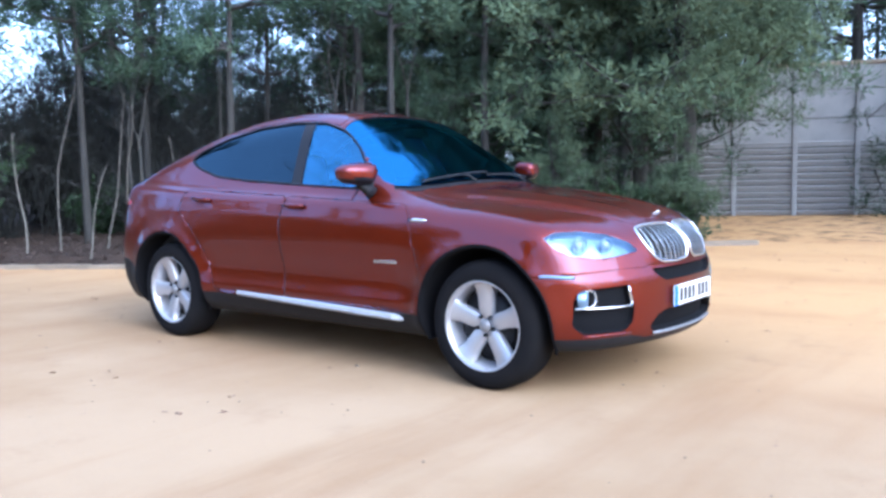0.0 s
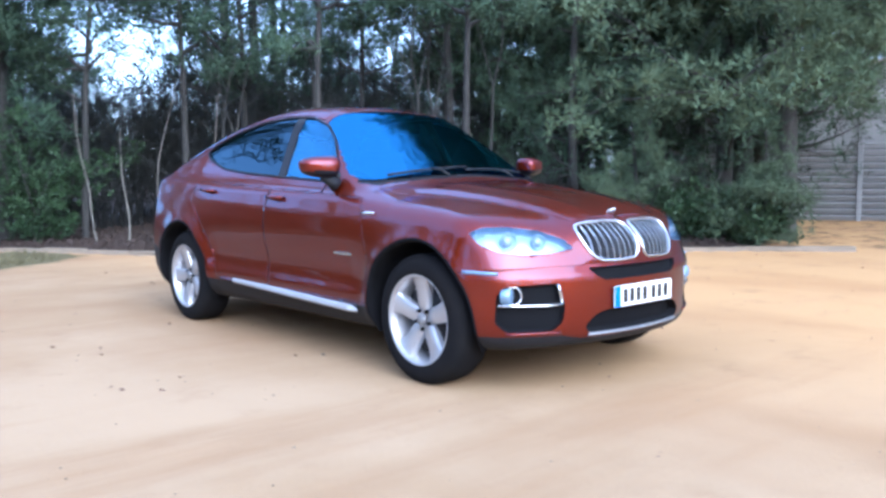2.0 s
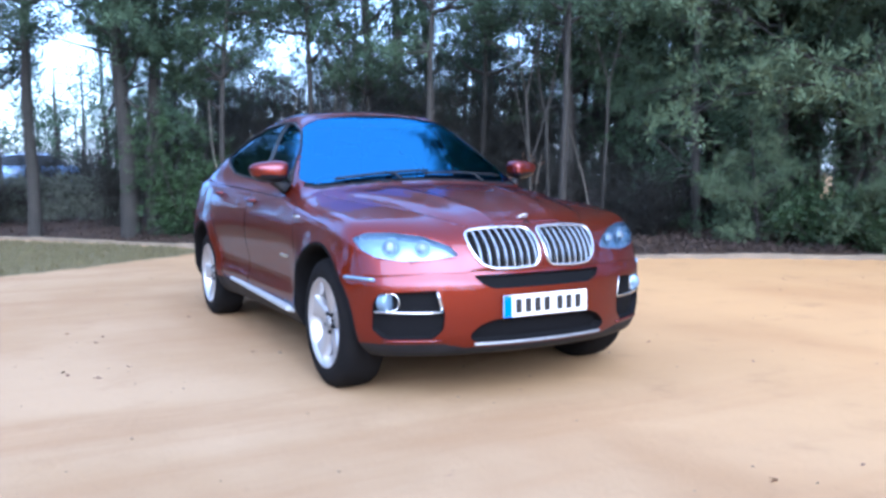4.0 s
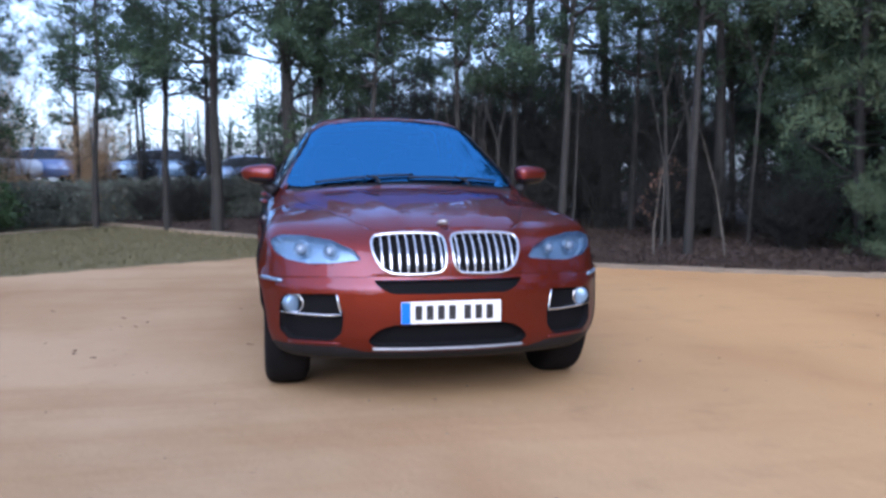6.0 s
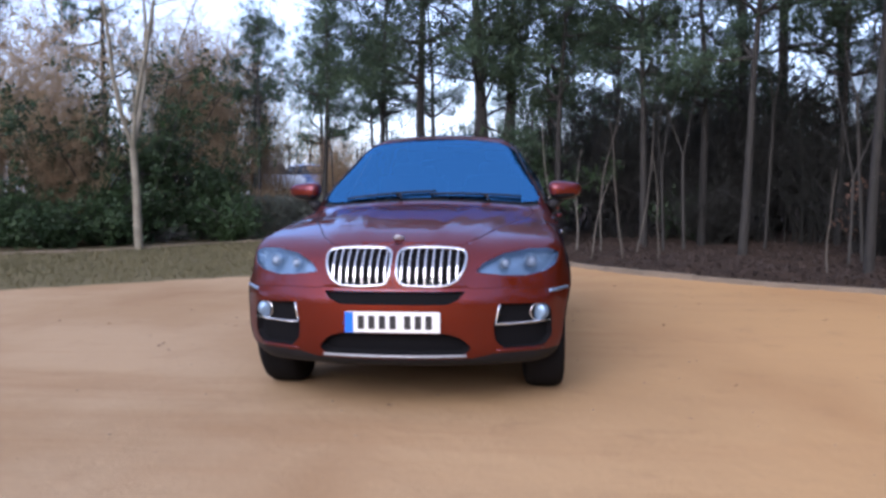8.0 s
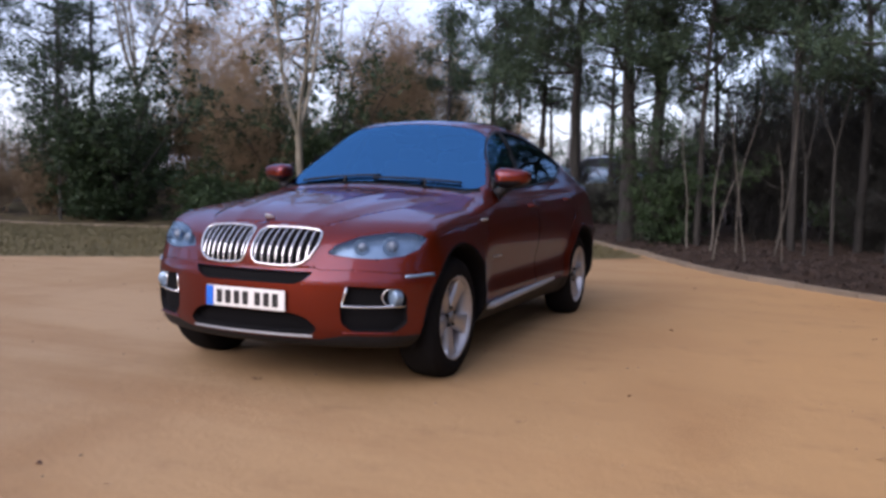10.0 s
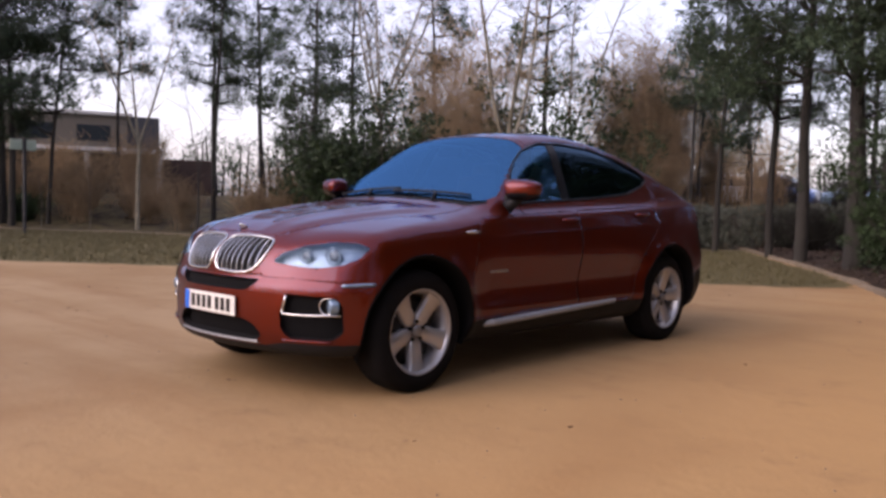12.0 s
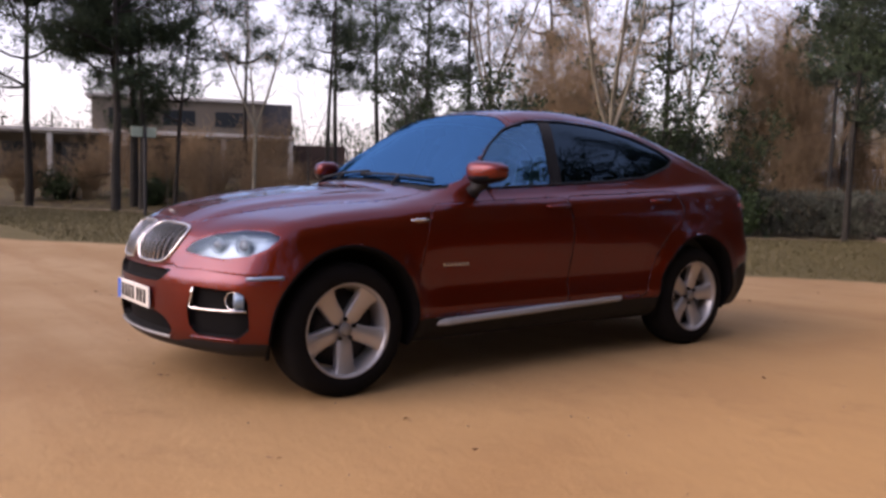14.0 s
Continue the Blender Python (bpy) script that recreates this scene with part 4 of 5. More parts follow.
def arch_liner(y0, s):
    bm = bmesh.new()
    rows = []
    for k in range(29):
        a = math.pi * (-.10 + 1.20 * k / 28)
        y, z = y0 + .448 * math.cos(a), .372 + .448 * math.sin(a)
        r0 = on_side(y, max(z, .26), 0).x
        rows.append([bm.verts.new((s * x, y0 + r * math.cos(a), .372 + r * math.sin(a))) for x, r in ((r0 - .012, .455), (r0 + .004, .450), (r0 + .003, .436), (r0 - .02, .426), (r0 - .07, .430), (.52, .43), (.50, .25))])
    for u, v in zip(rows, rows[1:]):
        for k in range(len(u) - 1):
            bm.faces.new((u[k], u[k + 1], v[k + 1], v[k]))
    part("wheel_arch", bm, M["dark"], car, "black wheel arch lining")


for yy in (AXLE_F, AXLE_R):
    for s in (1, -1):
        arch_liner(yy, s)

bm = bmesh.new()
box(bm, (0, 2.35, .36), (1.16, 3.9, .22), bevel=.05)
box(bm, (0, 2.3, .34), (1.66, 1.9, .20), bevel=.05)
part("underbody", bm, M["dark"], car, "dark underbody")


# ---- trees and shrubs ----
def blades(centres, radius, per, length, width, rng, droop=0.0):
    """Narrow leaf blades round each centre, as vertices and triangles."""
    n = len(centres) * per
    c = np.repeat(np.asarray(centres, float), per, 0)
    d = rng.normal(size=(n, 3))
    d /= np.linalg.norm(d, axis=1)[:, None]
    root = c + d * radius * rng.random((n, 1)) * 0.8
    tip = root + (d + np.array([0, 0, 0.25 - droop])) * length * rng.uniform(0.6, 1.3, (n, 1))
    side = np.cross(d, rng.normal(size=(n, 3)))
    side /= np.linalg.norm(side, axis=1)[:, None] + 1e-9
    side *= width * rng.uniform(0.6, 1.4, (n, 1))
    v = np.stack([root - side, root + side, tip], 1).reshape(-1, 3)
    return v, np.arange(3 * n).reshape(-1, 3)


class Wood:
    """Collects tapered limbs of a tree as plain arrays."""
    def __init__(self):
        self.v, self.f, self.n = [], [], 0

    def limb(self, pts, r0, r1, sides=6):
        pts = np.asarray(pts, float)
        m = len(pts)
        d = np.gradient(pts, axis=0)
        d /= np.linalg.norm(d, axis=1)[:, None] + 1e-9
        ref = np.array([0.31, 0.95, 0.05])
        u = np.cross(d, ref)
        u /= np.linalg.norm(u, axis=1)[:, None] + 1e-9
        w = np.cross(d, u)
        a = np.linspace(0, 2 * np.pi, sides, endpoint=False)
        r = np.linspace(r0, r1, m)[:, None, None]
        ring = pts[:, None] + r * (u[:, None] * np.cos(a)[None, :, None] + w[:, None] * np.sin(a)[None, :, None])
        self.v.append(ring.reshape(-1, 3))
        i, k = np.meshgrid(np.arange(m - 1), np.arange(sides), indexing="ij")
        k2 = (k + 1) % sides
        self.f.append(self.n + np.stack([i * sides + k, i * sides + k2, (i + 1) * sides + k2, (i + 1) * sides + k], -1).reshape(-1, 4))
        self.n += m * sides

    def mesh(self, name, mat):
        return pydata(name, np.concatenate(self.v).tolist(), np.concatenate(self.f).tolist(), mat)


def wander(rng, start, direction, length, steps, bend, lift=0.0):
    p, d, out = np.array(start, float), np.array(direction, float), [np.array(start, float)]
    d /= np.linalg.norm(d)
    for _ in range(steps):
        d = d + rng.normal(size=3) * bend + np.array([0, 0, lift])
        d /= np.linalg.norm(d)
        p = p + d * length / steps
        out.append(p.copy())
    return np.array(out)


def pine(seed, height, clear, spread, tufts, radius=0.14, bark="bark", leaf="needles", dead=True, size=1.0, fill=0, fine=(20, .15, .0125)):
    """Trunk mesh and needle-crown mesh of a pine."""
    rng = np.random.default_rng(seed)
    w = Wood()
    trunk = wander(rng, (0, 0, -0.25), (rng.normal() * .012, rng.normal() * .012, 1), height, 14, 0.02)
    w.limb(trunk, radius, radius * 0.25, 9)
    flare = np.array([trunk[0], trunk[0] + (trunk[1] - trunk[0]) * .35])
    w.limb(flare, radius * 1.35, radius * .98, 9)
    cent = []
    z = clear
    while z < height - .4:
        t = (z - clear) / max(height - clear, .1)
        p = np.array([np.interp(z, trunk[:, 2], trunk[:, k]) for k in range(3)])
        for _ in range(rng.integers(1, 4) + fill):
            a = rng.uniform(0, 2 * np.pi)
            L = spread * (1 - .6 * t) * rng.uniform(.3, 1.15) * (min(1, .6 + 2.2 * t))
            b = wander(rng, p, (np.cos(a), np.sin(a), rng.uniform(-.15, .6) - .07 * fill), L, 5, .2, .04)
            w.limb(b, .016 + .03 * (1 - t), .006, 4)
            ends = [b[5]] + [b[k] for k in (3, 4) if rng.random() < .55]
            for _ in range(int(1 + L * 1.6)):
                k = rng.integers(2, 6)
                s = wander(rng, b[k], rng.normal(size=3) * .6 + (b[5] - b[0]) / max(L, .1), .3 + .3 * L * rng.random(), 3, .2, .08)
                w.limb(s, .009, .004, 3)
                ends.append(s[3])
            for e in ends:
                m = rng.integers(5, 11)
                cent += list(e + rng.normal(size=(m, 3)) * np.array([.25, .25, .13]) * size)
        z += rng.uniform(.18, .7) * size
    if dead:
        for z in np.arange(.9, clear, .45):
            if rng.random() < .75:
                a = rng.uniform(0, 2 * np.pi)
                p = np.array([np.interp(z, trunk[:, 2], trunk[:, k]) for k in range(3)])
                b = wander(rng, p, (np.cos(a), np.sin(a), rng.uniform(-.3, .3)), rng.uniform(.3, 1.3), 4, .2)
                w.limb(b, .012, .004, 3)
    cent = np.array(cent)
    if len(cent) > tufts:
        cent = cent[rng.choice(len(cent), tufts, replace=False)]
    v, f = blades(cent, .17 * size, fine[0], fine[1] * size, fine[2] * size, rng)
    return w.mesh("trunk", M[bark]), pydata("crown", v.tolist(), f.tolist(), M[leaf], smooth=False)


def bare_tree(seed, height, radius, fork, stems, bark="pale_bark", twig_mat="twigs", twigs=260, limbs=3, open_out=.28):
    """Pale bare tree that forks into rising stems, with a haze of fine twigs."""
    rng = np.random.default_rng(seed)
    w, t = Wood(), Wood()
    trunk = wander(rng, (0, 0, -.2), (rng.normal() * .03, rng.normal() * .03, 1), fork + .2, 6, .02)
    w.limb(trunk, radius * 1.15, radius * .85, 8)
    for s in range(stems):
        a = 2 * np.pi * s / stems + rng.uniform(-.4, .4)
        stem = wander(rng, trunk[-1], (np.cos(a) * open_out, np.sin(a) * open_out, 1), height - fork, 9, .05, .03)
        w.limb(stem, radius * .62, radius * .12, 6)
        for k in range(2, 10):
            for _ in range(limbs):
                d = np.array([rng.normal(), rng.normal(), .7])
                L = rng.uniform(.5, 1.5) * (1.2 - k * .06)
                b = wander(rng, stem[k], d, L, 5, .12, .05)
                w.limb(b, radius * .16, .006, 4)
                for _ in range(max(1, twigs // (stems * 24))):
                    q = b[rng.integers(1, 6)]
                    t.limb(wander(rng, q, np.array([rng.normal(), rng.normal(), .6]), rng.uniform(.3, .8), 3, .15), .006, .003, 3)
    return w.mesh("trunk", M[bark]), t.mesh("twigs", M[twig_mat])


def twig_bush(seed, height, spread, count, mat="twigs"):
    """Bare brown shrub: many fine stems fanning from the ground, with side twigs."""
    rng = np.random.default_rng(seed)
    w, t = Wood(), Wood()
    for _ in range(count):
        a = rng.uniform(0, 2 * np.pi)
        lean = rng.uniform(0, spread / height)
        st = wander(rng, (rng.normal() * .15 * spread, rng.normal() * .15 * spread, -.1), (np.cos(a) * lean, np.sin(a) * lean, 1), height * rng.uniform(.55, 1.05), 6, .07)
        w.limb(st, .016, .005, 3)
        for _ in range(9):
            q = st[rng.integers(2, 7)]
            tw = wander(rng, q, np.array([rng.normal(), rng.normal(), .8]), rng.uniform(.3, .9), 2, .15)
            t.limb(tw, .009, .004, 3)
            for _ in range(2):
                t.limb(wander(rng, tw[rng.integers(1, 3)], np.array([rng.normal(), rng.normal(), .7]), rng.uniform(.2, .5), 1, .1), .008, .003, 3)
    return w.mesh("stems", M[mat]), t.mesh("twigs", M[mat])


def leafy_bush(seed, height, spread, tufts, leaf="holly"):
    """Dense evergreen shrub with an uneven outline."""
    rng = np.random.default_rng(seed)
    w, cent = Wood(), []
    for _ in range(16):
        a = rng.uniform(0, 2 * np.pi)
        lean = rng.uniform(.1, spread / height)
        st = wander(rng, (0, 0, -.1), (np.cos(a) * lean, np.sin(a) * lean, 1), height * rng.uniform(.5, 1.05), 6, .1)
        w.limb(st, .035, .008, 5)
        for _ in range(9):
            b = wander(rng, st[rng.integers(1, 7)], np.array([rng.normal(), rng.normal(), .25]), rng.uniform(.3, .8) * spread * .7, 4, .15)
            w.limb(b, .012, .005, 3)
            cent += list(b[1:] + rng.normal(size=(4, 3)) * .12) + [b[3] + rng.normal(size=3) * .2, b[4] + rng.normal(size=3) * .25]
    cent = np.array(cent)
    cent = cent[cent[:, 2] > .05]
    cent = cent[rng.choice(len(cent), min(tufts, len(cent)), replace=False)]
    v, f = blades(cent, .16, 13, .10, .026, rng)
    return w.mesh("stems", M["bark"]), pydata("leaves", v.tolist(), f.tolist(), M[leaf], smooth=False)


def plant_kind(name, meshes, names):
    def place(x, y, turn, scale, label, category, group="", lean=(0, 0)):
        root = new(name)
        z = float(ground_height(x, y))
        root.matrix_basis = Matrix.Translation((x, y, z - .02)) @ Euler((lean[0], lean[1], turn)).to_matrix().to_4x4() @ Matrix.Scale(scale, 4)
        for nm, me in zip(names, meshes):
            ob = new({"stems": "branchwork", "twigs": "fine_branchwork", "leaves": "foliage"}.get(nm, nm), me)
            ob.parent = root
            if nm != "trunk":
                ob["kind"] = "stuff"
        return tagged(root, label, category, group)
    return place


LEAF = ("trunk", "crown")
TALL = [plant_kind("pine_tree", pine(s, 6.8, c, 2.0, 340, r), LEAF) for s, c, r in ((11, 2.7, .085), (12, 3.0, .068), (13, 3.3, .082), (14, 2.4, .068))]
SLIM = [plant_kind("pine_tree", pine(s, 6.8, c, 1.7, 320, r), LEAF) for s, c, r in ((15, 3.0, .09), (16, 3.5, .075), (17, 2.6, .08))]
DENSE = [plant_kind("pine_tree", pine(s, 9.5, c, 2.5, 950, .12, fill=1, fine=(30, .105, .0092)), LEAF) for s, c in ((21, .9), (22, 1.5), (23, .6))]
HEAVY = [plant_kind("pine_tree", pine(s, 6.5, c, 3.2, 1800, r, size=1.1, fill=n, fine=(22, .14, .0118)), LEAF) for s, c, r, n in ((24, 2.5, .19, 0), (25, 2.9, .17, 0), (26, 2.9, .11, 1))]
BROAD = plant_kind("pine_tree", pine(31, 13.0, 2.1, 4.2, 6200, .16, leaf="bright_needles", size=1.1, fill=4, fine=(32, .10, .0088)), LEAF)
LOWPINE = plant_kind("pine_tree", pine(32, 4.2, .25, 1.9, 650, .08, leaf="bright_needles", dead=False), LEAF)
FORKED = [plant_kind("bare_tree", bare_tree(s, 9.0, .085, f, n, open_out=.4), ("trunk", "twigs")) for s, f, n in ((41, 2.2, 3), (42, 3.2, 3), (43, 3.2, 5))]
POLE = [plant_kind("young_tree", bare_tree(s, h, .036, f, 2, "grey_bark", "shade_twigs", 48, 1), ("trunk", "twigs")) for s, h, f in ((51, 6.0, 2.8), (52, 5.0, 2.2), (53, 7.0, 3.5))]
BUSH = [plant_kind("bare_shrub", twig_bush(s, h, r, 34), ("stems", "twigs")) for s, h, r in ((61, 2.2, 1.3), (62, 1.5, 1.1))]
BUSH.append(plant_kind("bare_shrub", twig_bush(63, 5.2, 2.4, 125), ("stems", "twigs")))
DARKBUSH = [plant_kind("undergrowth", twig_bush(s, h, r, n, "shade_twigs"), ("stems", "twigs")) for s, h, r, n in ((64, 1.7, 1.2, 40), (65, 1.1, 1.0, 40), (66, 3.3, 2.0, 62))]
HOLLY = [plant_kind("evergreen_shrub", leafy_bush(s, h, r, n), ("stems", "leaves")) for s, h, r, n in ((71, 3.6, 1.9, 900), (72, 1.6, 1.3, 520), (73, 1.1, 1.0, 380))]

rng = random.Random(17)
PINE_L, DENSE_L = "tall Scots pine with bare lower trunk and dark crown", "dense dark green pine with low branches at the wood's edge"


def put(kind, x, y, scale=1.0, label="", category="tree", group=""):
    return kind(x, y, rng.uniform(0, 6.28), scale * rng.uniform(.94, 1.06), label, category, group, (rng.uniform(-.01, .01), rng.uniform(-.01, .01)))


# trunks along the wood's edge, beyond the kerb
put(HEAVY[0], -0.42, 13.3, 1, "thick dark pine with heavy boughs by the kerb", group="wood edge pines")
put(HEAVY[1], 0.08, 13.45, 1, "thick dark pine with heavy boughs by the kerb", group="wood edge pines")
for i, (x, y) in enumerate(((1.08, 12.3), (1.1, 16.0), (2.7, 11.7), (3.7, 11.5), (4.0, 9.6), (5.9, 10.9), (7.4, 9.8))):
    put(TALL[(3, 2, 1, 0, 2, 1, 3)[i]], x, y, 1, PINE_L, group="wood edge pines")
put(SLIM[0], -3.2, 16.5, 1.0, "slim pine with tufted crown by the verge", group="wood edge pines")
put(SLIM[2], -5.0, 17.6, 1.0, "slim pine with tufted crown by the verge", group="wood edge pines")
put(HEAVY[2], -2.0, 15.1, 1.25, "slim-trunked dark pine with heavy crown by the kerb", group="wood edge pines")
put(SLIM[1], 4.97, 6.9, .9, "slim pine with tufted crown by the kerb", group="wood edge pines")
for x, y, s in ((5.86, 8.5, .9), (5.4, 8.3, .7), (2.9, 10.6, .7), (3.3, 10.9, .75), (5.1, 8.0, .6), (6.6, 8.0, .7), (4.6, 10.6, .7)):
    put(POLE[rng.randrange(3)], x, y, s, "slender bare grey sapling at the wood's edge", group="saplings")


def thin_sapling(seed, height):
    """A thin leaning stem with a few short side shoots."""
    r = np.random.default_rng(seed)
    w, t = Wood(), Wood()
    stem = wander(r, (0, 0, -.1), (r.normal() * .08, r.normal() * .08, 1), height, 8, .06)
    w.limb(stem, .017, .005, 5)
    for k in (3, 4, 5, 6, 6, 7):
        t.limb(wander(r, stem[k], (r.normal() * .6, r.normal() * .6, .8), r.uniform(.2, .55), 3, .12), .006, .003, 3)
    return w.mesh("trunk", M["sapling_bark"]), t.mesh("twigs", M["grey_bark"])


M["sapling_bark"] = material("pale sapling bark", (0.12, 0.108, 0.09), .9, vary=.5, scale=3, fine=30, bump=.4, second=(.06, .055, .045), per_object=.25)
PALE = [plant_kind("pale_sapling", thin_sapling(s, h), ("trunk", "twigs")) for s, h in ((54, 2.6), (55, 1.9), (56, 3.1))]
for i, (x, y, s) in enumerate(((1.0, 11.5, 1.0), (1.4, 11.2, 1.1), (1.85, 11.0, .9), (2.45, 10.7, 1.0), (1.6, 9.7, .8), (2.1, 9.4, .8), (2.6, 9.0, .7), (4.5, 7.0, .8), (5.4, 6.6, .7), (-21.0, 8.9, .9), (-22.4, 8.0, 1.0), (-24.2, 7.0, .9), (-26.2, 6.0, 1.0))):
    PALE[i % 3](x, y, i * 1.7, s, "thin pale leaning sapling beside the kerb" if x > 0 else "thin pale sapling on the verge", "tree", "pale saplings", (((i * 7) % 5 - 2) * .05, ((i * 3) % 5 - 2) * .06))
# the dense dark edge and the depth of the wood
# the two at negative y stand out of view, added to block sky
for x, y, k, s in ((7.9, 7.1, 0, .8), (9.3, 6.5, 2, .85), (9.0, 8.8, 0, 1.3), (10.8, 7.4, 1, 1.4), (11.8, 9.6, 0, 1.1), (9.6, 12.6, 1, .8), (13.0, 12.0, 1, 1.2), (9.9, 17.4, 1, .75),
                   (14.5, 17.0, 0, 1.2), (6.0, 15.5, 0, 1.2), (8.4, 18.0, 2, 1.3), (5.2, 14.6, 1, 1.1), (18.6, 3.4, 0, 1.6), (20.2, .4, 2, 1.6), (17.8, 7.4, 2, 1.5), (19.4, 5.4, 0, 1.5), (15.4, -5.0, 0, 1.5), (14.2, -8.6, 2, 1.5)):
    put(DENSE[k], x, y, s, DENSE_L, group="dense pines")
put(HEAVY[0], 11.6, 5.9, 1.3, "tall dark pine with heavy boughs beside the fence", group="dense pines")
put(HEAVY[2], 6.7, 9.1, 1.1, "tall dark pine with heavy boughs at the wood's edge", group="dense pines")
BROAD(9.6, 4.0, 2.2, 1.12, "broad spreading pine overhanging the concrete fence", "tree")
BROAD(11.4, 6.8, 4.1, 1.15, "tall broad pine behind the wood's edge", "tree")
BROAD(10.0, 8.6, .9, 1.0, "tall broad pine behind the wood's edge", "tree")
for x, y, k, s in ((10.4, 5.6, 0, 1.35), (12.6, 8.6, 1, 1.5), (13.6, 6.6, 2, 1.55), (11.4, 8.0, 0, 1.3)):
    put(DENSE[k], x, y, s, "tall dense dark pine beside the concrete fence", group="dense pines")
put(LOWPINE, 8.35, 3.75, .46, "small bushy young pine at the wood's edge")
put(LOWPINE, 7.5, 5.4, .5, "small bushy young pine at the wood's edge")
for _ in range(42):
    x, y = rng.uniform(1, 30), rng.uniform(13, 40)
    az = math.degrees(math.atan2(x + 4.2, y + 2.4))
    if line_side(WOOD_EDGE, np.array([x]), np.array([y]))[0] > 4.5 and not 19.5 < az < 26.5 and not 31 < az < 33.5:
        put(TALL[rng.randrange(4)], x, y, rng.uniform(.85, 1.2), PINE_L, group="wood pines")
# those south of the fence are unseen, added to block sky from the car
for x, y in ((18.5, 9.5), (20.0, 5.5), (21.5, 1.5), (23.0, -3.0), (24.0, 7.0), (26.0, 2.5), (19.5, 13.0), (22.0, -8.0), (18.0, -12.0), (16.0, -6.5), (25.5, -6.0), (15.5, -15.0), (20.5, -16.0)):
    put(TALL[rng.randrange(4)], x, y, rng.uniform(1.7, 2.1), PINE_L, group="pines behind the fence")
# pines beyond the kerb's far end, behind the car
for i, (x, y) in enumerate(((-2.6, 22.0), (-4.6, 22.4), (-6.4, 22.6), (-7.4, 27.5), (-9.2, 24.5), (-10.6, 28.0), (-5.4, 29.0))):
    put(SLIM[i % 3], x, y, rng.uniform(.9, 1.1), "slim pine with tufted crown beyond the verge", group="pines behind the verge")
# the far side of the verge
put(FORKED[0], -7.9, 12.9, .95, "pale bare tree with three rising stems on the verge")
put(FORKED[2], -15.0, 15.4, .95, "pale bare tree with many upright stems")
put(FORKED[1], -20.0, 9.9, .8, "pale bare forked tree beside the verge")
put(FORKED[1], -10.6, 19.2, .9, "pale bare forked tree behind brown shrubs")
for x, y, s in ((-15.0, 12.7, 1.05), (-14.0, 11.6, .85), (-17.4, 10.4, .8), (-5.7, 21.4, .8), (-24.6, 8.0, .8)):
    put(POLE[rng.randrange(3)], x, y, s, "slender bare sapling on the verge", group="saplings")
for i, (x, y, s) in enumerate(((-17.5, 14.8, .9), (-19.4, 12.2, .95), (-21.5, 15.5, 1.0), (-20.0, 18.5, 1.0), (-16.6, 19.6, .95), (-25.5, 16.0, 1.05), (-13.2, 21.5, 1.0), (-27.5, 13.0, 1.0))):
    put(SLIM[i % 3], x, y, s * 1.3, "slim pine with tufted crown beyond the verge", group="verge pines")
put(TALL[3], -23.4, 8.6, 1.2, PINE_L, group="verge pines")
put(HEAVY[1], -20.2, 1.2, 1.75, "dark pine with heavy boughs on the verge", group="verge pines")
put(HEAVY[2], -21.8, 6.2, 1.4, "dark pine with heavy boughs on the verge", group="verge pines")
put(HEAVY[2], -24.5, 7.6, 1.4, "dark pine with heavy boughs on the verge", group="verge pines")
put(HEAVY[2], -26.0, 4.6, 1.35, "dark pine with heavy boughs on the verge", group="verge pines")
put(DENSE[1], -17.0, 13.6, .5, "low bushy pine behind the verge", group="verge pines")
for x, y, k, s in ((-10.6, 16.0, 0, .9), (-9.4, 15.8, 0, 1.05), (-8.0, 16.6, 0, .7), (-13.0, 12.6, 0, .95), (-14.6, 13.4, 0, 1.0), (-11.2, 13.6, 1, .8), (-9.2, 14.4, 2, 1.0), (-7.2, 16.2, 2, .9), (-13.4, 12.6, 1, 1.0), (-16.0, 16.6, 0, .8), (-10.2, 13.2, 2, .8), (-24.6, 8.3, 2, .7), (-28.6, 6.2, 2, .8)):
    put(HOLLY[k], x, y, s * 1.2, "dark evergreen shrub behind the grass verge", "shrub", "verge shrubs")
for x, y, k, s in ((-24.5, 10.0, 1, 1.1), (-26.8, 8.6, 1, 1.2), (-28.2, 7.0, 1, 1.2), (-22.6, 11.2, 1, 1.0), (-29.4, 5.2, 1, 1.2), (-25.8, 11.2, 0, 1.0), (-29.0, 11.5, 1, 1.3), (-27.5, 14.0, 0, 1.2), (-30.0, 9.0, 0, 1.2), (-26.5, 13.2, 1, 1.2), (-10.9, 15.0, 2, .9), (-12.0, 16.6, 2, 1.1), (-12.5, 28.0, 2, 1.25), (-14.2, 27.4, 2, 1.3), (-10.8, 30.0, 2, 1.1), (-11.6, 26.6, 2, 1.15), (-13.4, 29.4, 2, 1.3), (-14.8, 17.6, 2, 1.1), (-10.6, 25.6, 0, 1.0), (-17.0, 12.0, 1, 1.0), (-19.0, 10.8, 0, .8), (-21.2, 11.0, 1, .9), (-23.0, 9.4, 0, .8), (-26.0, 9.0, 1, 1.0), (-6.0, 23.0, 2, .6), (-4.8, 20.4, 1, .6), (-18.2, 14.4, 0, 1.0), (-15.6, 12.6, 1, .9), (-2.6, 20.8, 1, .6), (-7.6, 20.6, 1, .8)):
    put(BUSH[k], x, y, s, "bare brown shrub with fine twigs behind the verge", "shrub", "bare shrubs")
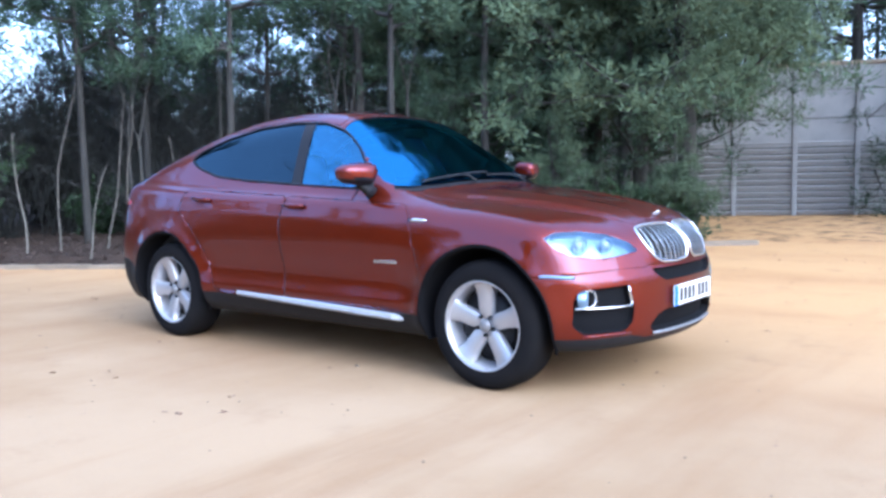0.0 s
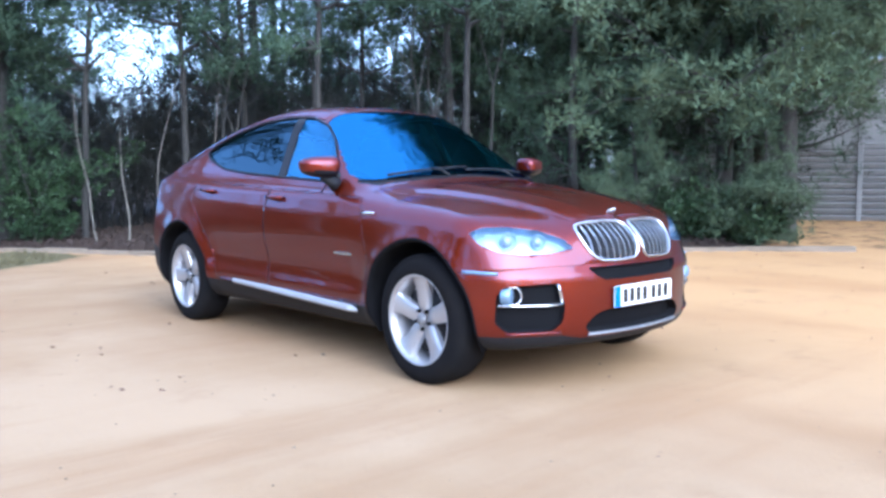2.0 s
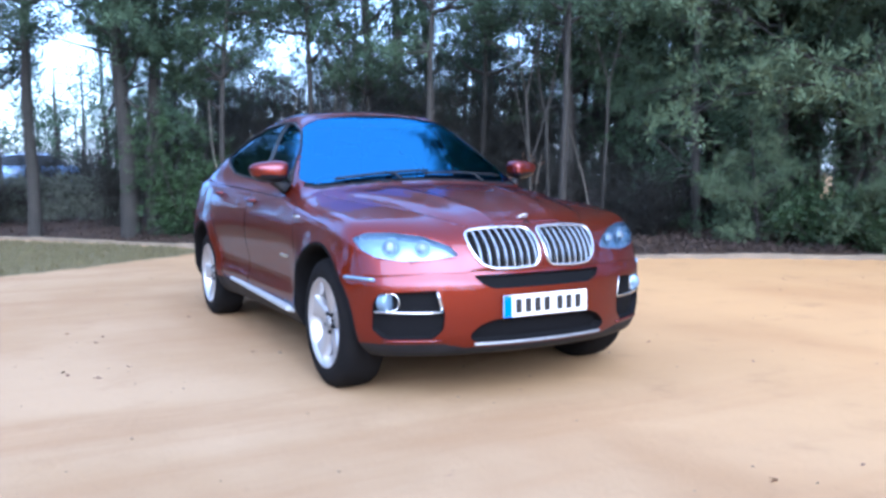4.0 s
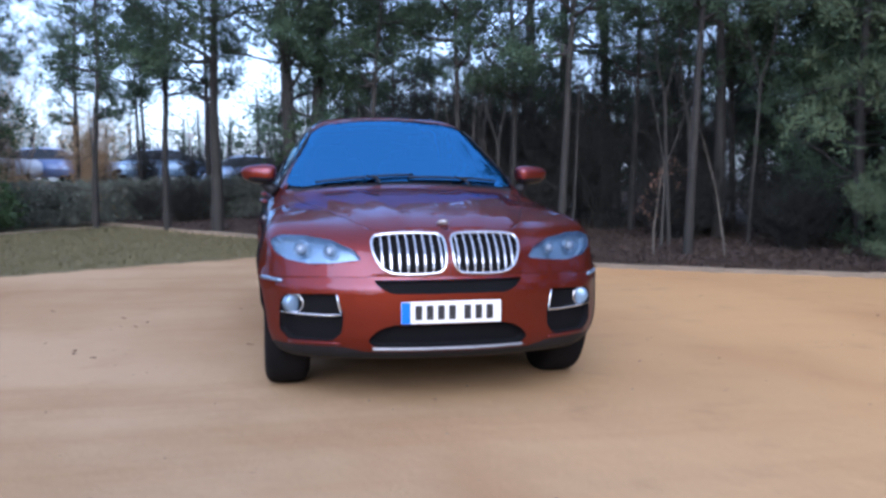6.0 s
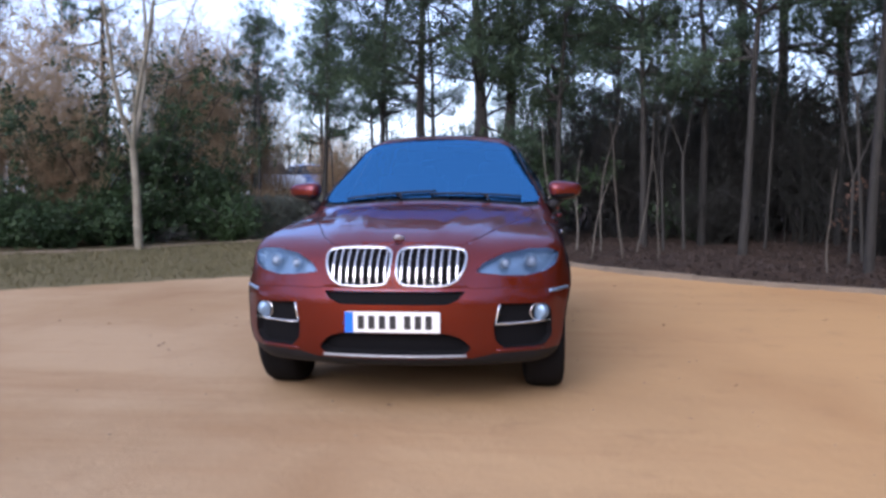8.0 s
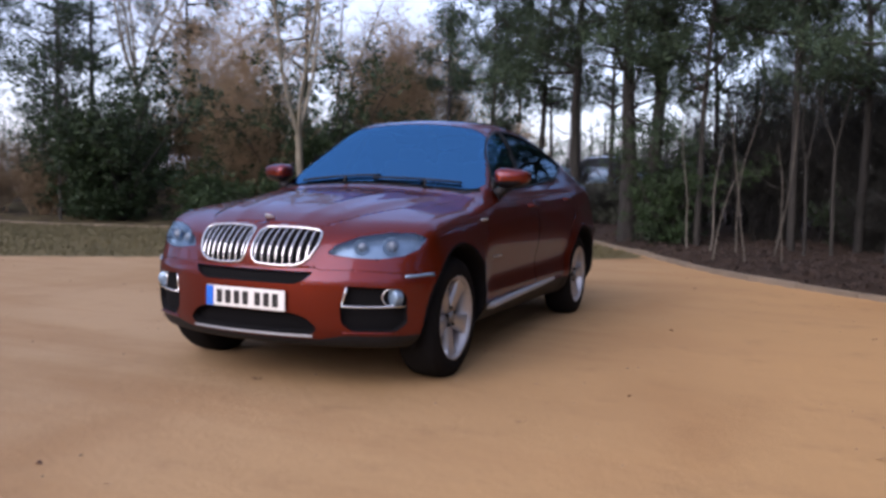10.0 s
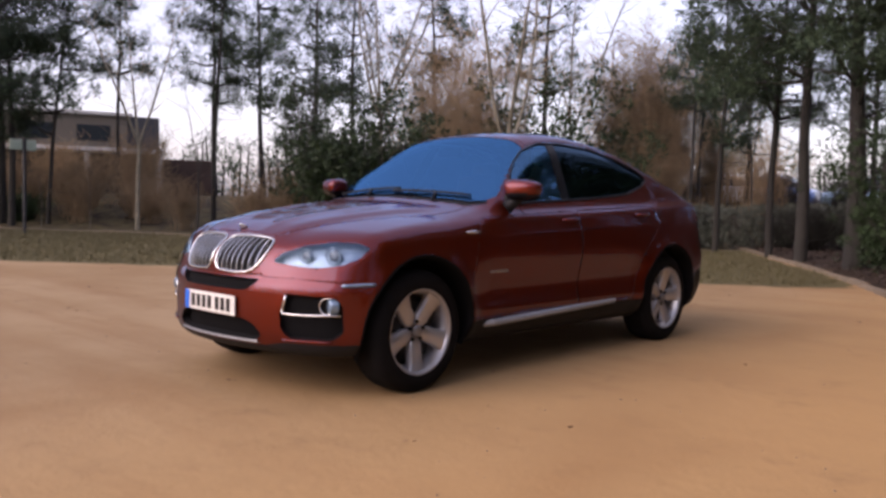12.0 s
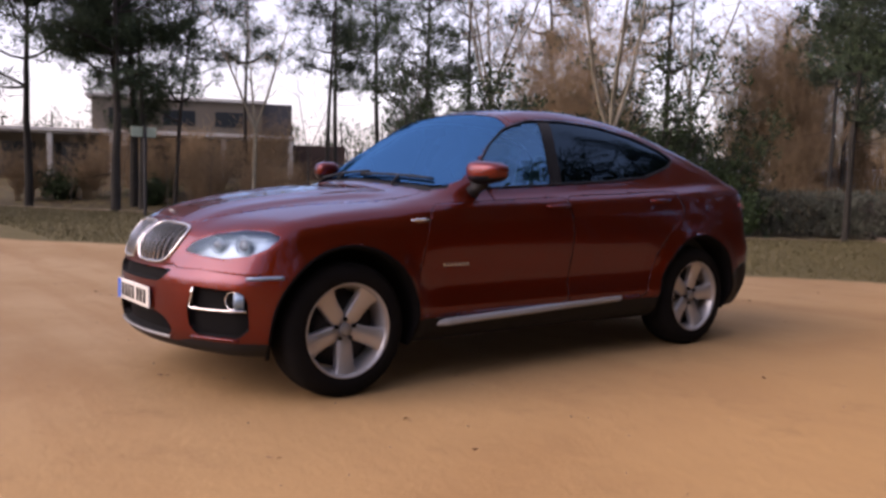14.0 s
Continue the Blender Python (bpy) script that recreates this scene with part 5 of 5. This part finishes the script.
# undergrowth in the darkened twig colour, which carries the wood's shade
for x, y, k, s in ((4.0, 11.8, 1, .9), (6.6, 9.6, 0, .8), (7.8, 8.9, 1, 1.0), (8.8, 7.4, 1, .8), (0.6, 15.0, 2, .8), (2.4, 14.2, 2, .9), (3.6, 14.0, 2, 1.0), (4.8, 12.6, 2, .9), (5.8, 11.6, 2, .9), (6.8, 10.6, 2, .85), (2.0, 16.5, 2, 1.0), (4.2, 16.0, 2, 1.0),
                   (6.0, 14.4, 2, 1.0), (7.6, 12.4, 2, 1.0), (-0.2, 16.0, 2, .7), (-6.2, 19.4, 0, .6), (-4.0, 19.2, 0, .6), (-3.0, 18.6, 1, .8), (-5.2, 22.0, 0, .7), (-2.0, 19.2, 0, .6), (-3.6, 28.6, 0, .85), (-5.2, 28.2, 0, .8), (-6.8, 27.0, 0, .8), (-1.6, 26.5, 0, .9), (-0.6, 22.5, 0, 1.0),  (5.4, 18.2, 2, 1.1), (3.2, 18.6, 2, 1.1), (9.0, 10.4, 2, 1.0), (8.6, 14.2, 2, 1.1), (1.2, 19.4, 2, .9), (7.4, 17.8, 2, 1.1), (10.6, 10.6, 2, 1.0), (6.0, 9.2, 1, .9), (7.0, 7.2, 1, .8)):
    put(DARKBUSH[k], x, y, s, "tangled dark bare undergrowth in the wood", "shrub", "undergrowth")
put(HOLLY[0], 0.45, 12.7, .62, "rounded evergreen shrub beside the kerb", "shrub", "verge shrubs")
for x, y, s in ((9.3, 6.4, .8), (8.9, 4.2, .7), (3.9, 13.0, .8), (8.3, 3.9, .8), (7.9, 4.7, .7)):
    put(HOLLY[2], x, y, s, "low evergreen shrub at the wood's edge", "shrub", "verge shrubs")
for x, y, s in ((-23.4, 7.5, 1.1), (-22.6, 6.5, 1.0)):
    put(HEAVY[2], x, y, s, "low-branched dark pine on the verge before the building", group="verge pines")


def russet_sapling(x, y):
    r = np.random.default_rng(81)
    w, cent = Wood(), []
    for _ in range(9):
        st = wander(r, (0, 0, -.05), (r.normal() * .25, r.normal() * .25, 1), r.uniform(.6, 1.35), 5, .08)
        w.limb(st, .014, .005, 4)
        cent += [st[k] + r.normal(size=3) * .1 for k in (3, 4, 5, 4, 5)]
    v, f = blades(np.array(cent), .14, 9, .07, .03, r)
    plant_kind("beech_sapling", (w.mesh("stems", M["bark"]), pydata("leaves", v.tolist(), f.tolist(), M["dead_leaf"], smooth=False)), ("stems", "leaves"))(x, y, 0, 1, "young beech holding dry russet leaves", "shrub")


russet_sapling(5.6, 9.3)


# far woodland, beyond anything that could be counted
def far_wood():
    r = np.random.default_rng(91)
    w, cent = Wood(), []
    for a in np.arange(-75, 95, .62):
        d = r.uniform(46, 66)
        ang = math.radians(a + r.normal() * .3)
        x, y = -math.sin(ang) * d, math.cos(ang) * d
        east = a < 2 and not -23.5 < a < -17.5
        h = (r.uniform(10, 15) if r.random() < .25 else r.uniform(4.5, 8)) if east else r.uniform(3.0, 5.5)
        w.limb(wander(r, (x, y, -.2), (0, 0, 1), h, 5, .03), .16, .05, 5)
        lo = .6 if east else .8
        for _ in range(75 if east else 26):
            t = r.uniform(0, 1)
            rad = (2.6 - 1.6 * t) * math.sqrt(r.random())
            th = r.uniform(0, 6.28)
            cent.append((x + rad * math.cos(th), y + rad * math.sin(th), lo + (h - lo) * t))
    # Unseen ring to the south, added to keep low sky off the car.
    for a in np.arange(97, 283, 1.5):
        d = r.uniform(27, 38)
        ang = math.radians(a + r.normal() * .4)
        x, y = -math.sin(ang) * d, math.cos(ang) * d
        h = r.uniform(6.5, 10.5)
        w.limb(wander(r, (x, y, -.2), (0, 0, 1), h, 5, .03), .16, .05, 5)
        for _ in range(80):
            t = r.uniform(0, 1)
            rad = (2.2 - 1.3 * t) * math.sqrt(r.random())
            th = r.uniform(0, 6.28)
            cent.append((x + rad * math.cos(th), y + rad * math.sin(th), .6 + (h - .6) * t))
    v, f = blades(np.array(cent), .65, 12, .34, .04, r)
    root = new("far_woodland")
    tagged(root, "distant dark pine woodland, its southern ring added out of view", "woodland", kind="stuff")
    for nm, me in (("trunks", w.mesh("trunks", M["bark"])), ("foliage", pydata("foliage", v.tolist(), f.tolist(), M["needles"], smooth=False))):
        new(nm, me).parent = root


far_wood()


# ---- concrete fence ----
def concrete_fence():
    root = new("concrete_fence")
    tagged(root, "grey concrete post and panel fence with slatted lower boards", "fence")
    a, step = Vector((14.3, 9.3, 0)), Vector((.60, -1.26, 0))
    L = step.length
    ang = math.atan2(step.y, step.x)
    bm = bmesh.new()
    box(bm, (0, 0, 1.75), (.12, .15, 3.9), bevel=.015)
    post = mesh_of(bm, "post", M["concrete"], smooth=False)
    bm = bmesh.new()
    box(bm, (0, 0, 0), (L - .11, .045, .135), bevel=.012)
    slat = mesh_of(bm, "slat", M["concrete"], smooth=False)
    bm = bmesh.new()
    box(bm, (0, 0, 0), (L - .11, .05, .66), bevel=.012)
    panel = mesh_of(bm, "panel", M["concrete"], smooth=False)
    bm = bmesh.new()
    box(bm, (0, 0, 0), (L + .02, .17, .09), bevel=.015)
    cap = mesh_of(bm, "coping", M["kerb"], smooth=False)
    # Added dark sheet behind the slats: stands in for the shade in the gaps.
    bm = bmesh.new()
    box(bm, (0, 0, 1.8), (L - .1, .03, 3.6))
    gap_shade = mesh_of(bm, "gap_shade", M["litter"], smooth=False)
    rot = Matrix.Rotation(ang, 4, "Z")
    away = Vector((math.cos(ang + math.pi / 2), math.sin(ang + math.pi / 2), 0)) * .07
    for i in range(12):
        p = a + step * i
        z = 0.0
        ob = new("post", post)
        ob.parent = root
        ob.matrix_basis = Matrix.Translation((p.x, p.y, z - .1)) @ rot
        if i == 11:
            break
        m = p + step / 2
        ob = new("gap_shade", gap_shade)
        ob.parent = root
        ob.matrix_basis = Matrix.Translation((m.x + away.x, m.y + away.y, 0)) @ rot
        for k in range(12):
            ob = new("slat", slat)
            ob.parent = root
            ob.matrix_basis = Matrix.Translation((m.x, m.y, .10 + .150 * k)) @ rot @ Matrix.Rotation(radians(32), 4, "X")
        for k in range(3):
            ob = new("panel", panel)
            ob.parent = root
            ob.matrix_basis = Matrix.Translation((m.x, m.y, 2.17 + .675 * k - .15)) @ rot
        ob = new("coping", cap)
        ob.parent = root
        ob.matrix_basis = Matrix.Translation((m.x, m.y, 3.64)) @ rot


concrete_fence()


# ---- the building and vehicles beyond the verge ----
M["render"] = material("grey-brown render", (0.12, 0.105, 0.085), .9, vary=.25, scale=.6, fine=12, bump=.1)
M["dark_wall"] = material("dark grey wall", (0.045, 0.047, 0.055), .7, vary=.3, scale=.8, fine=10)
M["white_paint"] = material("white paint", (0.42, 0.42, 0.41), .55, vary=.15, scale=2, fine=20)
M["window_dark"] = material("dark window glass", (0.02, 0.025, 0.03), .08)
M["brick"] = material("brown brick", (0.05, 0.03, 0.024), .9, vary=.35, scale=1.5, fine=18, bump=.2)


def pavilion():
    root = new("pavilion_building")
    tagged(root, "flat-roofed two-level building with white canopy and columns", "building")
    u = Vector((-.345, -.9386, 0))
    w = Vector((-.9386, .345, 0))
    o = Vector((-36.9, 18.1, .55))
    rot = Matrix.Rotation(math.atan2(u.y, u.x), 4, "Z")

    def block(name, u0, u1, d0, d1, z0, z1, mat, bevel=.03, label=""):
        bm = bmesh.new()
        c = o + u * (u0 + u1) / 2 + w * (d0 + d1) / 2
        box(bm, (c.x, c.y, o.z + (z0 + z1) / 2), (abs(u1 - u0), abs(d1 - d0), z1 - z0), rot, bevel)
        return part(name, bm, mat, root, label, smooth=False)

    block("upper_wall", 0, 8.4, .2, 6, 2.75, 4.45, M["render"])
    block("roof", -.25, 8.7, 0, 6.3, 4.45, 4.62, M["white_paint"], label="pale flat roof edge")
    # side wall set darker than the front
    block("side_wall", -1.6, -.02, .4, 6, 2.75, 4.5, M["dark_wall"], label="darker side wall")
    block("canopy", -1.5, 15.5, -1.6, .2, 2.55, 2.75, M["white_paint"], label="white canopy fascia")
    block("lower_wall", -1.4, 15.5, .25, 6, -.6, 2.55, M["render"])
    for c in (-1.45, 1.9, 6.6, 7.2, 10.0, 13.0):
        block("column", c, c + .24, -1.5, -1.26, -.6, 2.55, M["white_paint"], label="white column")
    for c in (.1, 2.4, 4.6, 8.6, 11.0):
        block("window", c, c + 1.5, .21, .30, .6, 2.1, M["window_dark"])
    for c in (.8, 3.4, 6.0):
        block("window", c, c + 1.6, .16, .25, 3.15, 3.95, M["window_dark"])
    block("annex", -4.6, -1.9, .8, 6, -.6, 2.4, M["brick"], label="dark brown brick annex")


pavilion()


def parked_car(x, y, turn, colour, label):
    """A small far-off car: body lofted from a few sections, with windows, wheels and lamps."""
    root = new("parked_car")
    z = float(ground_height(x, y))
    root.matrix_basis = Matrix.Translation((x, y, z)) @ Matrix.Rotation(turn, 4, "Z")
    paint = material("car paint", colour, .3, .2, vary=.1, scale=2, coat=1)
    prof = [(-2.1, .38, .62, .72), (-2.0, .30, .80, .80), (-1.2, .24, .92, .86), (-.9, .24, .98, .87), (0, .24, 1.0, .88), (1.2, .24, 1.0, .88), (1.85, .28, .96, .84), (2.1, .36, .86, .74)]
    bm = bmesh.new()
    rings = []
    for px, lo, hi, hw in prof:
        sec = [(hw * .9, lo), (hw, lo + .15), (hw, (lo + hi) / 2), (hw * .95, hi - .06), (hw * .8, hi)]
        sec = sec + [(-a, b) for a, b in sec[::-1]]
        rings.append([bm.verts.new((px, a, b)) for a, b in sec])
    for p, q in zip(rings, rings[1:]):
        for k in range(len(p)):
            bm.faces.new((p[k], p[(k + 1) % len(p)], q[(k + 1) % len(p)], q[k]))
    bm.faces.new(rings[0][::-1])
    bm.faces.new(rings[-1])
    bmesh.ops.recalc_face_normals(bm, faces=bm.faces[:])
    kids = [("body", bm, paint)]
    bm = bmesh.new()
    rings = []
    for px, hi, hw in ((-1.15, .97, .74), (-.45, 1.38, .60), (.2, 1.45, .60), (1.0, 1.42, .60), (1.75, .98, .72)):
        rings.append([bm.verts.new((px, a, b)) for a, b in ((.78, .93), (hw, hi - .05), (hw * .8, hi), (-hw * .8, hi), (-hw, hi - .05), (-.78, .93))])
    for p, q in zip(rings, rings[1:]):
        for k in range(5):
            bm.faces.new((p[k], p[k + 1], q[k + 1], q[k]))
    bmesh.ops.recalc_face_normals(bm, faces=bm.faces[:])
    kids.append(("cabin_glass", bm, M["window_dark"]))
    bm = bmesh.new()
    rings = []
    for px, hi in ((-.5, 1.395), (.2, 1.465), (1.05, 1.435)):
        rings.append([bm.verts.new((px, a, hi - b)) for a, b in ((.60, .05), (.46, 0), (-.46, 0), (-.60, .05))])
    for p, q in zip(rings, rings[1:]):
        for k in range(3):
            bm.faces.new((p[k], p[k + 1], q[k + 1], q[k]))
    kids.append(("roof", bm, paint))
    for nm, bm, mat in kids:
        ob = new(nm, mesh_of(bm, nm, mat))
        ob.parent = root
    bm = bmesh.new()
    lathe(bm, [(-.1, .18), (-.1, .30), (-.07, .315), (.07, .315), (.1, .30), (.1, .18), (.08, .05), (.08, 0)], 20)
    wm = mesh_of(bm, "wheel", M["rubber"])
    for wx in (-1.3, 1.3):
        for s in (1, -1):
            ob = new("wheel", wm)
            ob.parent = root
            ob.matrix_basis = Matrix.Translation((wx, s * .76, .31)) @ Matrix.Rotation(s * math.pi / 2, 4, "Z")
    for s in (1, -1):
        bm = bmesh.new()
        box(bm, (-2.02, s * .58, .68), (.1, .28, .12), bevel=.03)
        ob = new("headlight", mesh_of(bm, "headlight", M["lamp_white"]))
        ob.parent = root
    return tagged(root, label, "car", "cars parked beyond the verge")


parked_car(-5.6, 33.6, .05, (.24, .38, .56), "pale blue saloon car parked beyond the pines")
parked_car(-2.0, 33.2, .1, (.16, .27, .48), "mid-blue hatchback parked beyond the hedge")
parked_car(-10.2, 33.4, .08, (.15, .24, .50), "deep blue car parked beyond the pines")
parked_car(-11.8, 31.6, .5, (.70, .72, .74), "white car parked beyond the shrubs")
parked_car(-22.0, 24.5, .6, (.62, .63, .65), "silver car parked beyond the shrubs")
parked_car(-18.0, 29.0, .2, (.10, .14, .30), "blue car parked beyond the pines")


# ---- hedge, sign and post beyond the verge ----
M["hedge"] = material("dull grey-green hedge", (0.12, 0.132, 0.105), .8, vary=.5, scale=1.2, fine=10, second=(.07, .08, .068), spec=.15)


def low_hedge(pts, height):
    """A low clipped hedge along a line: upright stems with small leaves between them."""
    r = np.random.default_rng(77)
    line = smooth_line(pts, 90)
    w, cent = Wood(), []
    for p in line:
        z = float(ground_height(p.x, p.y))
        for _ in range(2):
            base = (p.x + r.normal() * .12, p.y + r.normal() * .12, z - .05)
            w.limb(wander(r, base, (r.normal() * .1, r.normal() * .1, 1), height * r.uniform(.8, 1.0), 4, .06), .012, .004, 3)
        for _ in range(34):
            cent.append((p.x + r.normal() * .2, p.y + r.normal() * .2, z + height * r.uniform(.08, 1.0)))
    v, f = blades(np.array(cent), .14, 11, .07, .02, r)
    root = new("hedge")
    tagged(root, "low grey-green clipped hedge behind the grass verge", "hedge")
    for nm, me in (("branchwork", w.mesh("branchwork", M["bark"])), ("foliage", pydata("foliage", v.tolist(), f.tolist(), M["hedge"], smooth=False))):
        ob = new(nm, me)
        ob.parent = root
        ob["kind"] = "stuff"


low_hedge([(-8.4, 17.0), (-6.6, 18.6), (-4.6, 19.5), (-2.2, 19.2), (.6, 18.2)], 1.1)


def sign_post(x, y, z, turn, height, panel, post_mat, panel_mat, label):
    """A blank panel with a rim on a thin square post."""
    root = new("sign_post")
    root.matrix_basis = Matrix.Translation((x, y, z)) @ Matrix.Rotation(turn, 4, "Z")
    bm = bmesh.new()
    box(bm, (0, 0, height / 2 - .2), (.07, .07, height + .4), bevel=.008)
    post = new("post", mesh_of(bm, "post", post_mat, smooth=False))
    bm = bmesh.new()
    box(bm, (0, -.05, height - panel[1] / 2), (panel[0], .025, panel[1]), bevel=.006)
    board = new("panel", mesh_of(bm, "panel", panel_mat, smooth=False))
    bm = bmesh.new()
    box(bm, (0, 0, height + .01), (.08, .08, .03), bevel=.008)
    top = new("cap", mesh_of(bm, "cap", post_mat, smooth=False))
    for ob in (post, board, top):
        ob.parent = root
    tagged(root, label, "sign")


M["sign_green"] = material("pale green sign face", (.34, .42, .33), .5, vary=.12, scale=4, fine=40)
M["post_dark"] = material("dark painted post", (.02, .021, .026), .6, vary=.3, scale=6, fine=60)
sign_post(-18.7, 6.1, float(ground_height(-18.7, 6.1)), radians(-72), 2.45, (.8, .27), M["post_dark"], M["sign_green"], "dark post with a pale green sign panel")
sign_post(-3.7, 29.0, float(ground_height(-3.7, 29.0)), .05, 1.9, (.32, .2), M["white_paint"], M["white_paint"], "thin white post with a small white panel")


# ---- loose stuff on the ground ----
def litter():
    r = np.random.default_rng(7)
    pts = []
    for a, b in zip(WOOD_EDGE[:10], WOOD_EDGE[1:11]):
        a, b = np.array(a), np.array(b)
        n = np.array([-(b - a)[1], (b - a)[0]])
        n /= np.linalg.norm(n)
        for _ in range(620):
            q = a + (b - a) * r.random() + n * (.12 + abs(r.normal()) * 2.0)
            pts.append(q)
    p = np.array([q for q in pts if q[0] < 7.5 or q[1] > 1.9 + .25 * q[0]])
    z = ground_height(p[:, 0], p[:, 1]) + .02
    v, f = blades(np.c_[p, z], .03, 2, .07, .022, r, droop=.25)
    v[:, 2] = np.maximum(v[:, 2], np.repeat(z, 6) - .01)
    ob = new("leaf_litter", pydata("leaf_litter", v.tolist(), f.tolist(), M["litter"], smooth=False))
    tagged(ob, "dry brown leaves scattered on the soil bank", "leaves", kind="stuff")


def verge_grass():
    r = np.random.default_rng(8)
    x, y = r.uniform(-26, 0, 60000), r.uniform(2, 21, 60000)
    keep = (line_side(GRASS_FRONT, x, y) > .15) & (line_side(GRASS_BACK, x, y) < -.1) & (line_side(WOOD_EDGE, x, y) < -.1)
    x, y = x[keep], y[keep]
    z = ground_height(x, y)
    v, f = blades(np.c_[x, y, z], .02, 3, .055, .008, r, droop=-.5)
    g = material("worn winter grass", (.098, .083, .036), .8, vary=.5, scale=.8, fine=6, second=(.076, .07, .029))
    ob = new("grass", pydata("grass", v.tolist(), f.tolist(), g, smooth=False))
    tagged(ob, "short worn winter grass on the verge", "grass", kind="stuff")


def pebbles():
    r = np.random.default_rng(9)
    bm = bmesh.new()
    bmesh.ops.create_icosphere(bm, subdivisions=1, radius=1)
    base = np.array([v.co for v in bm.verts])
    tri = np.array([[v.index for v in f.verts] for f in bm.faces])
    bm.free()
    n = 900
    x, y = r.uniform(-9, 9, n), r.uniform(-5, 9, n)
    s = r.uniform(.003, .009, (n, 1, 1)) * (1 + 2.0 * (r.random((n, 1, 1)) < .012))
    v = base[None] * s * r.uniform(.6, 1.2, (n, 1, 3)) + np.stack([x, y, 0 * x], -1)[:, None]
    f = tri[None] + (np.arange(n) * len(base))[:, None, None]
    ob = new("pebbles", pydata("pebbles", v.reshape(-1, 3).tolist(), f.reshape(-1, 3).tolist(), M["pebble"]))
    tagged(ob, "small brown stones strewn on the sand", "stones", kind="stuff")


def fallen_leaves():
    r = np.random.default_rng(15)
    x, y = r.uniform(-8, 9, 130), r.uniform(-4, 9, 130)
    v, f = blades(np.c_[x, y, 0 * x + .006], .02, 2, .035, .012, r, droop=.25)
    v[:, 2] = np.clip(v[:, 2], .002, .016)
    ob = new("fallen_leaves", pydata("fallen_leaves", v.tolist(), f.tolist(), M["dead_leaf"], smooth=False))
    tagged(ob, "a few dry brown leaves lying on the sand", "leaves", kind="stuff")


litter()
fallen_leaves()
verge_grass()
pebbles()
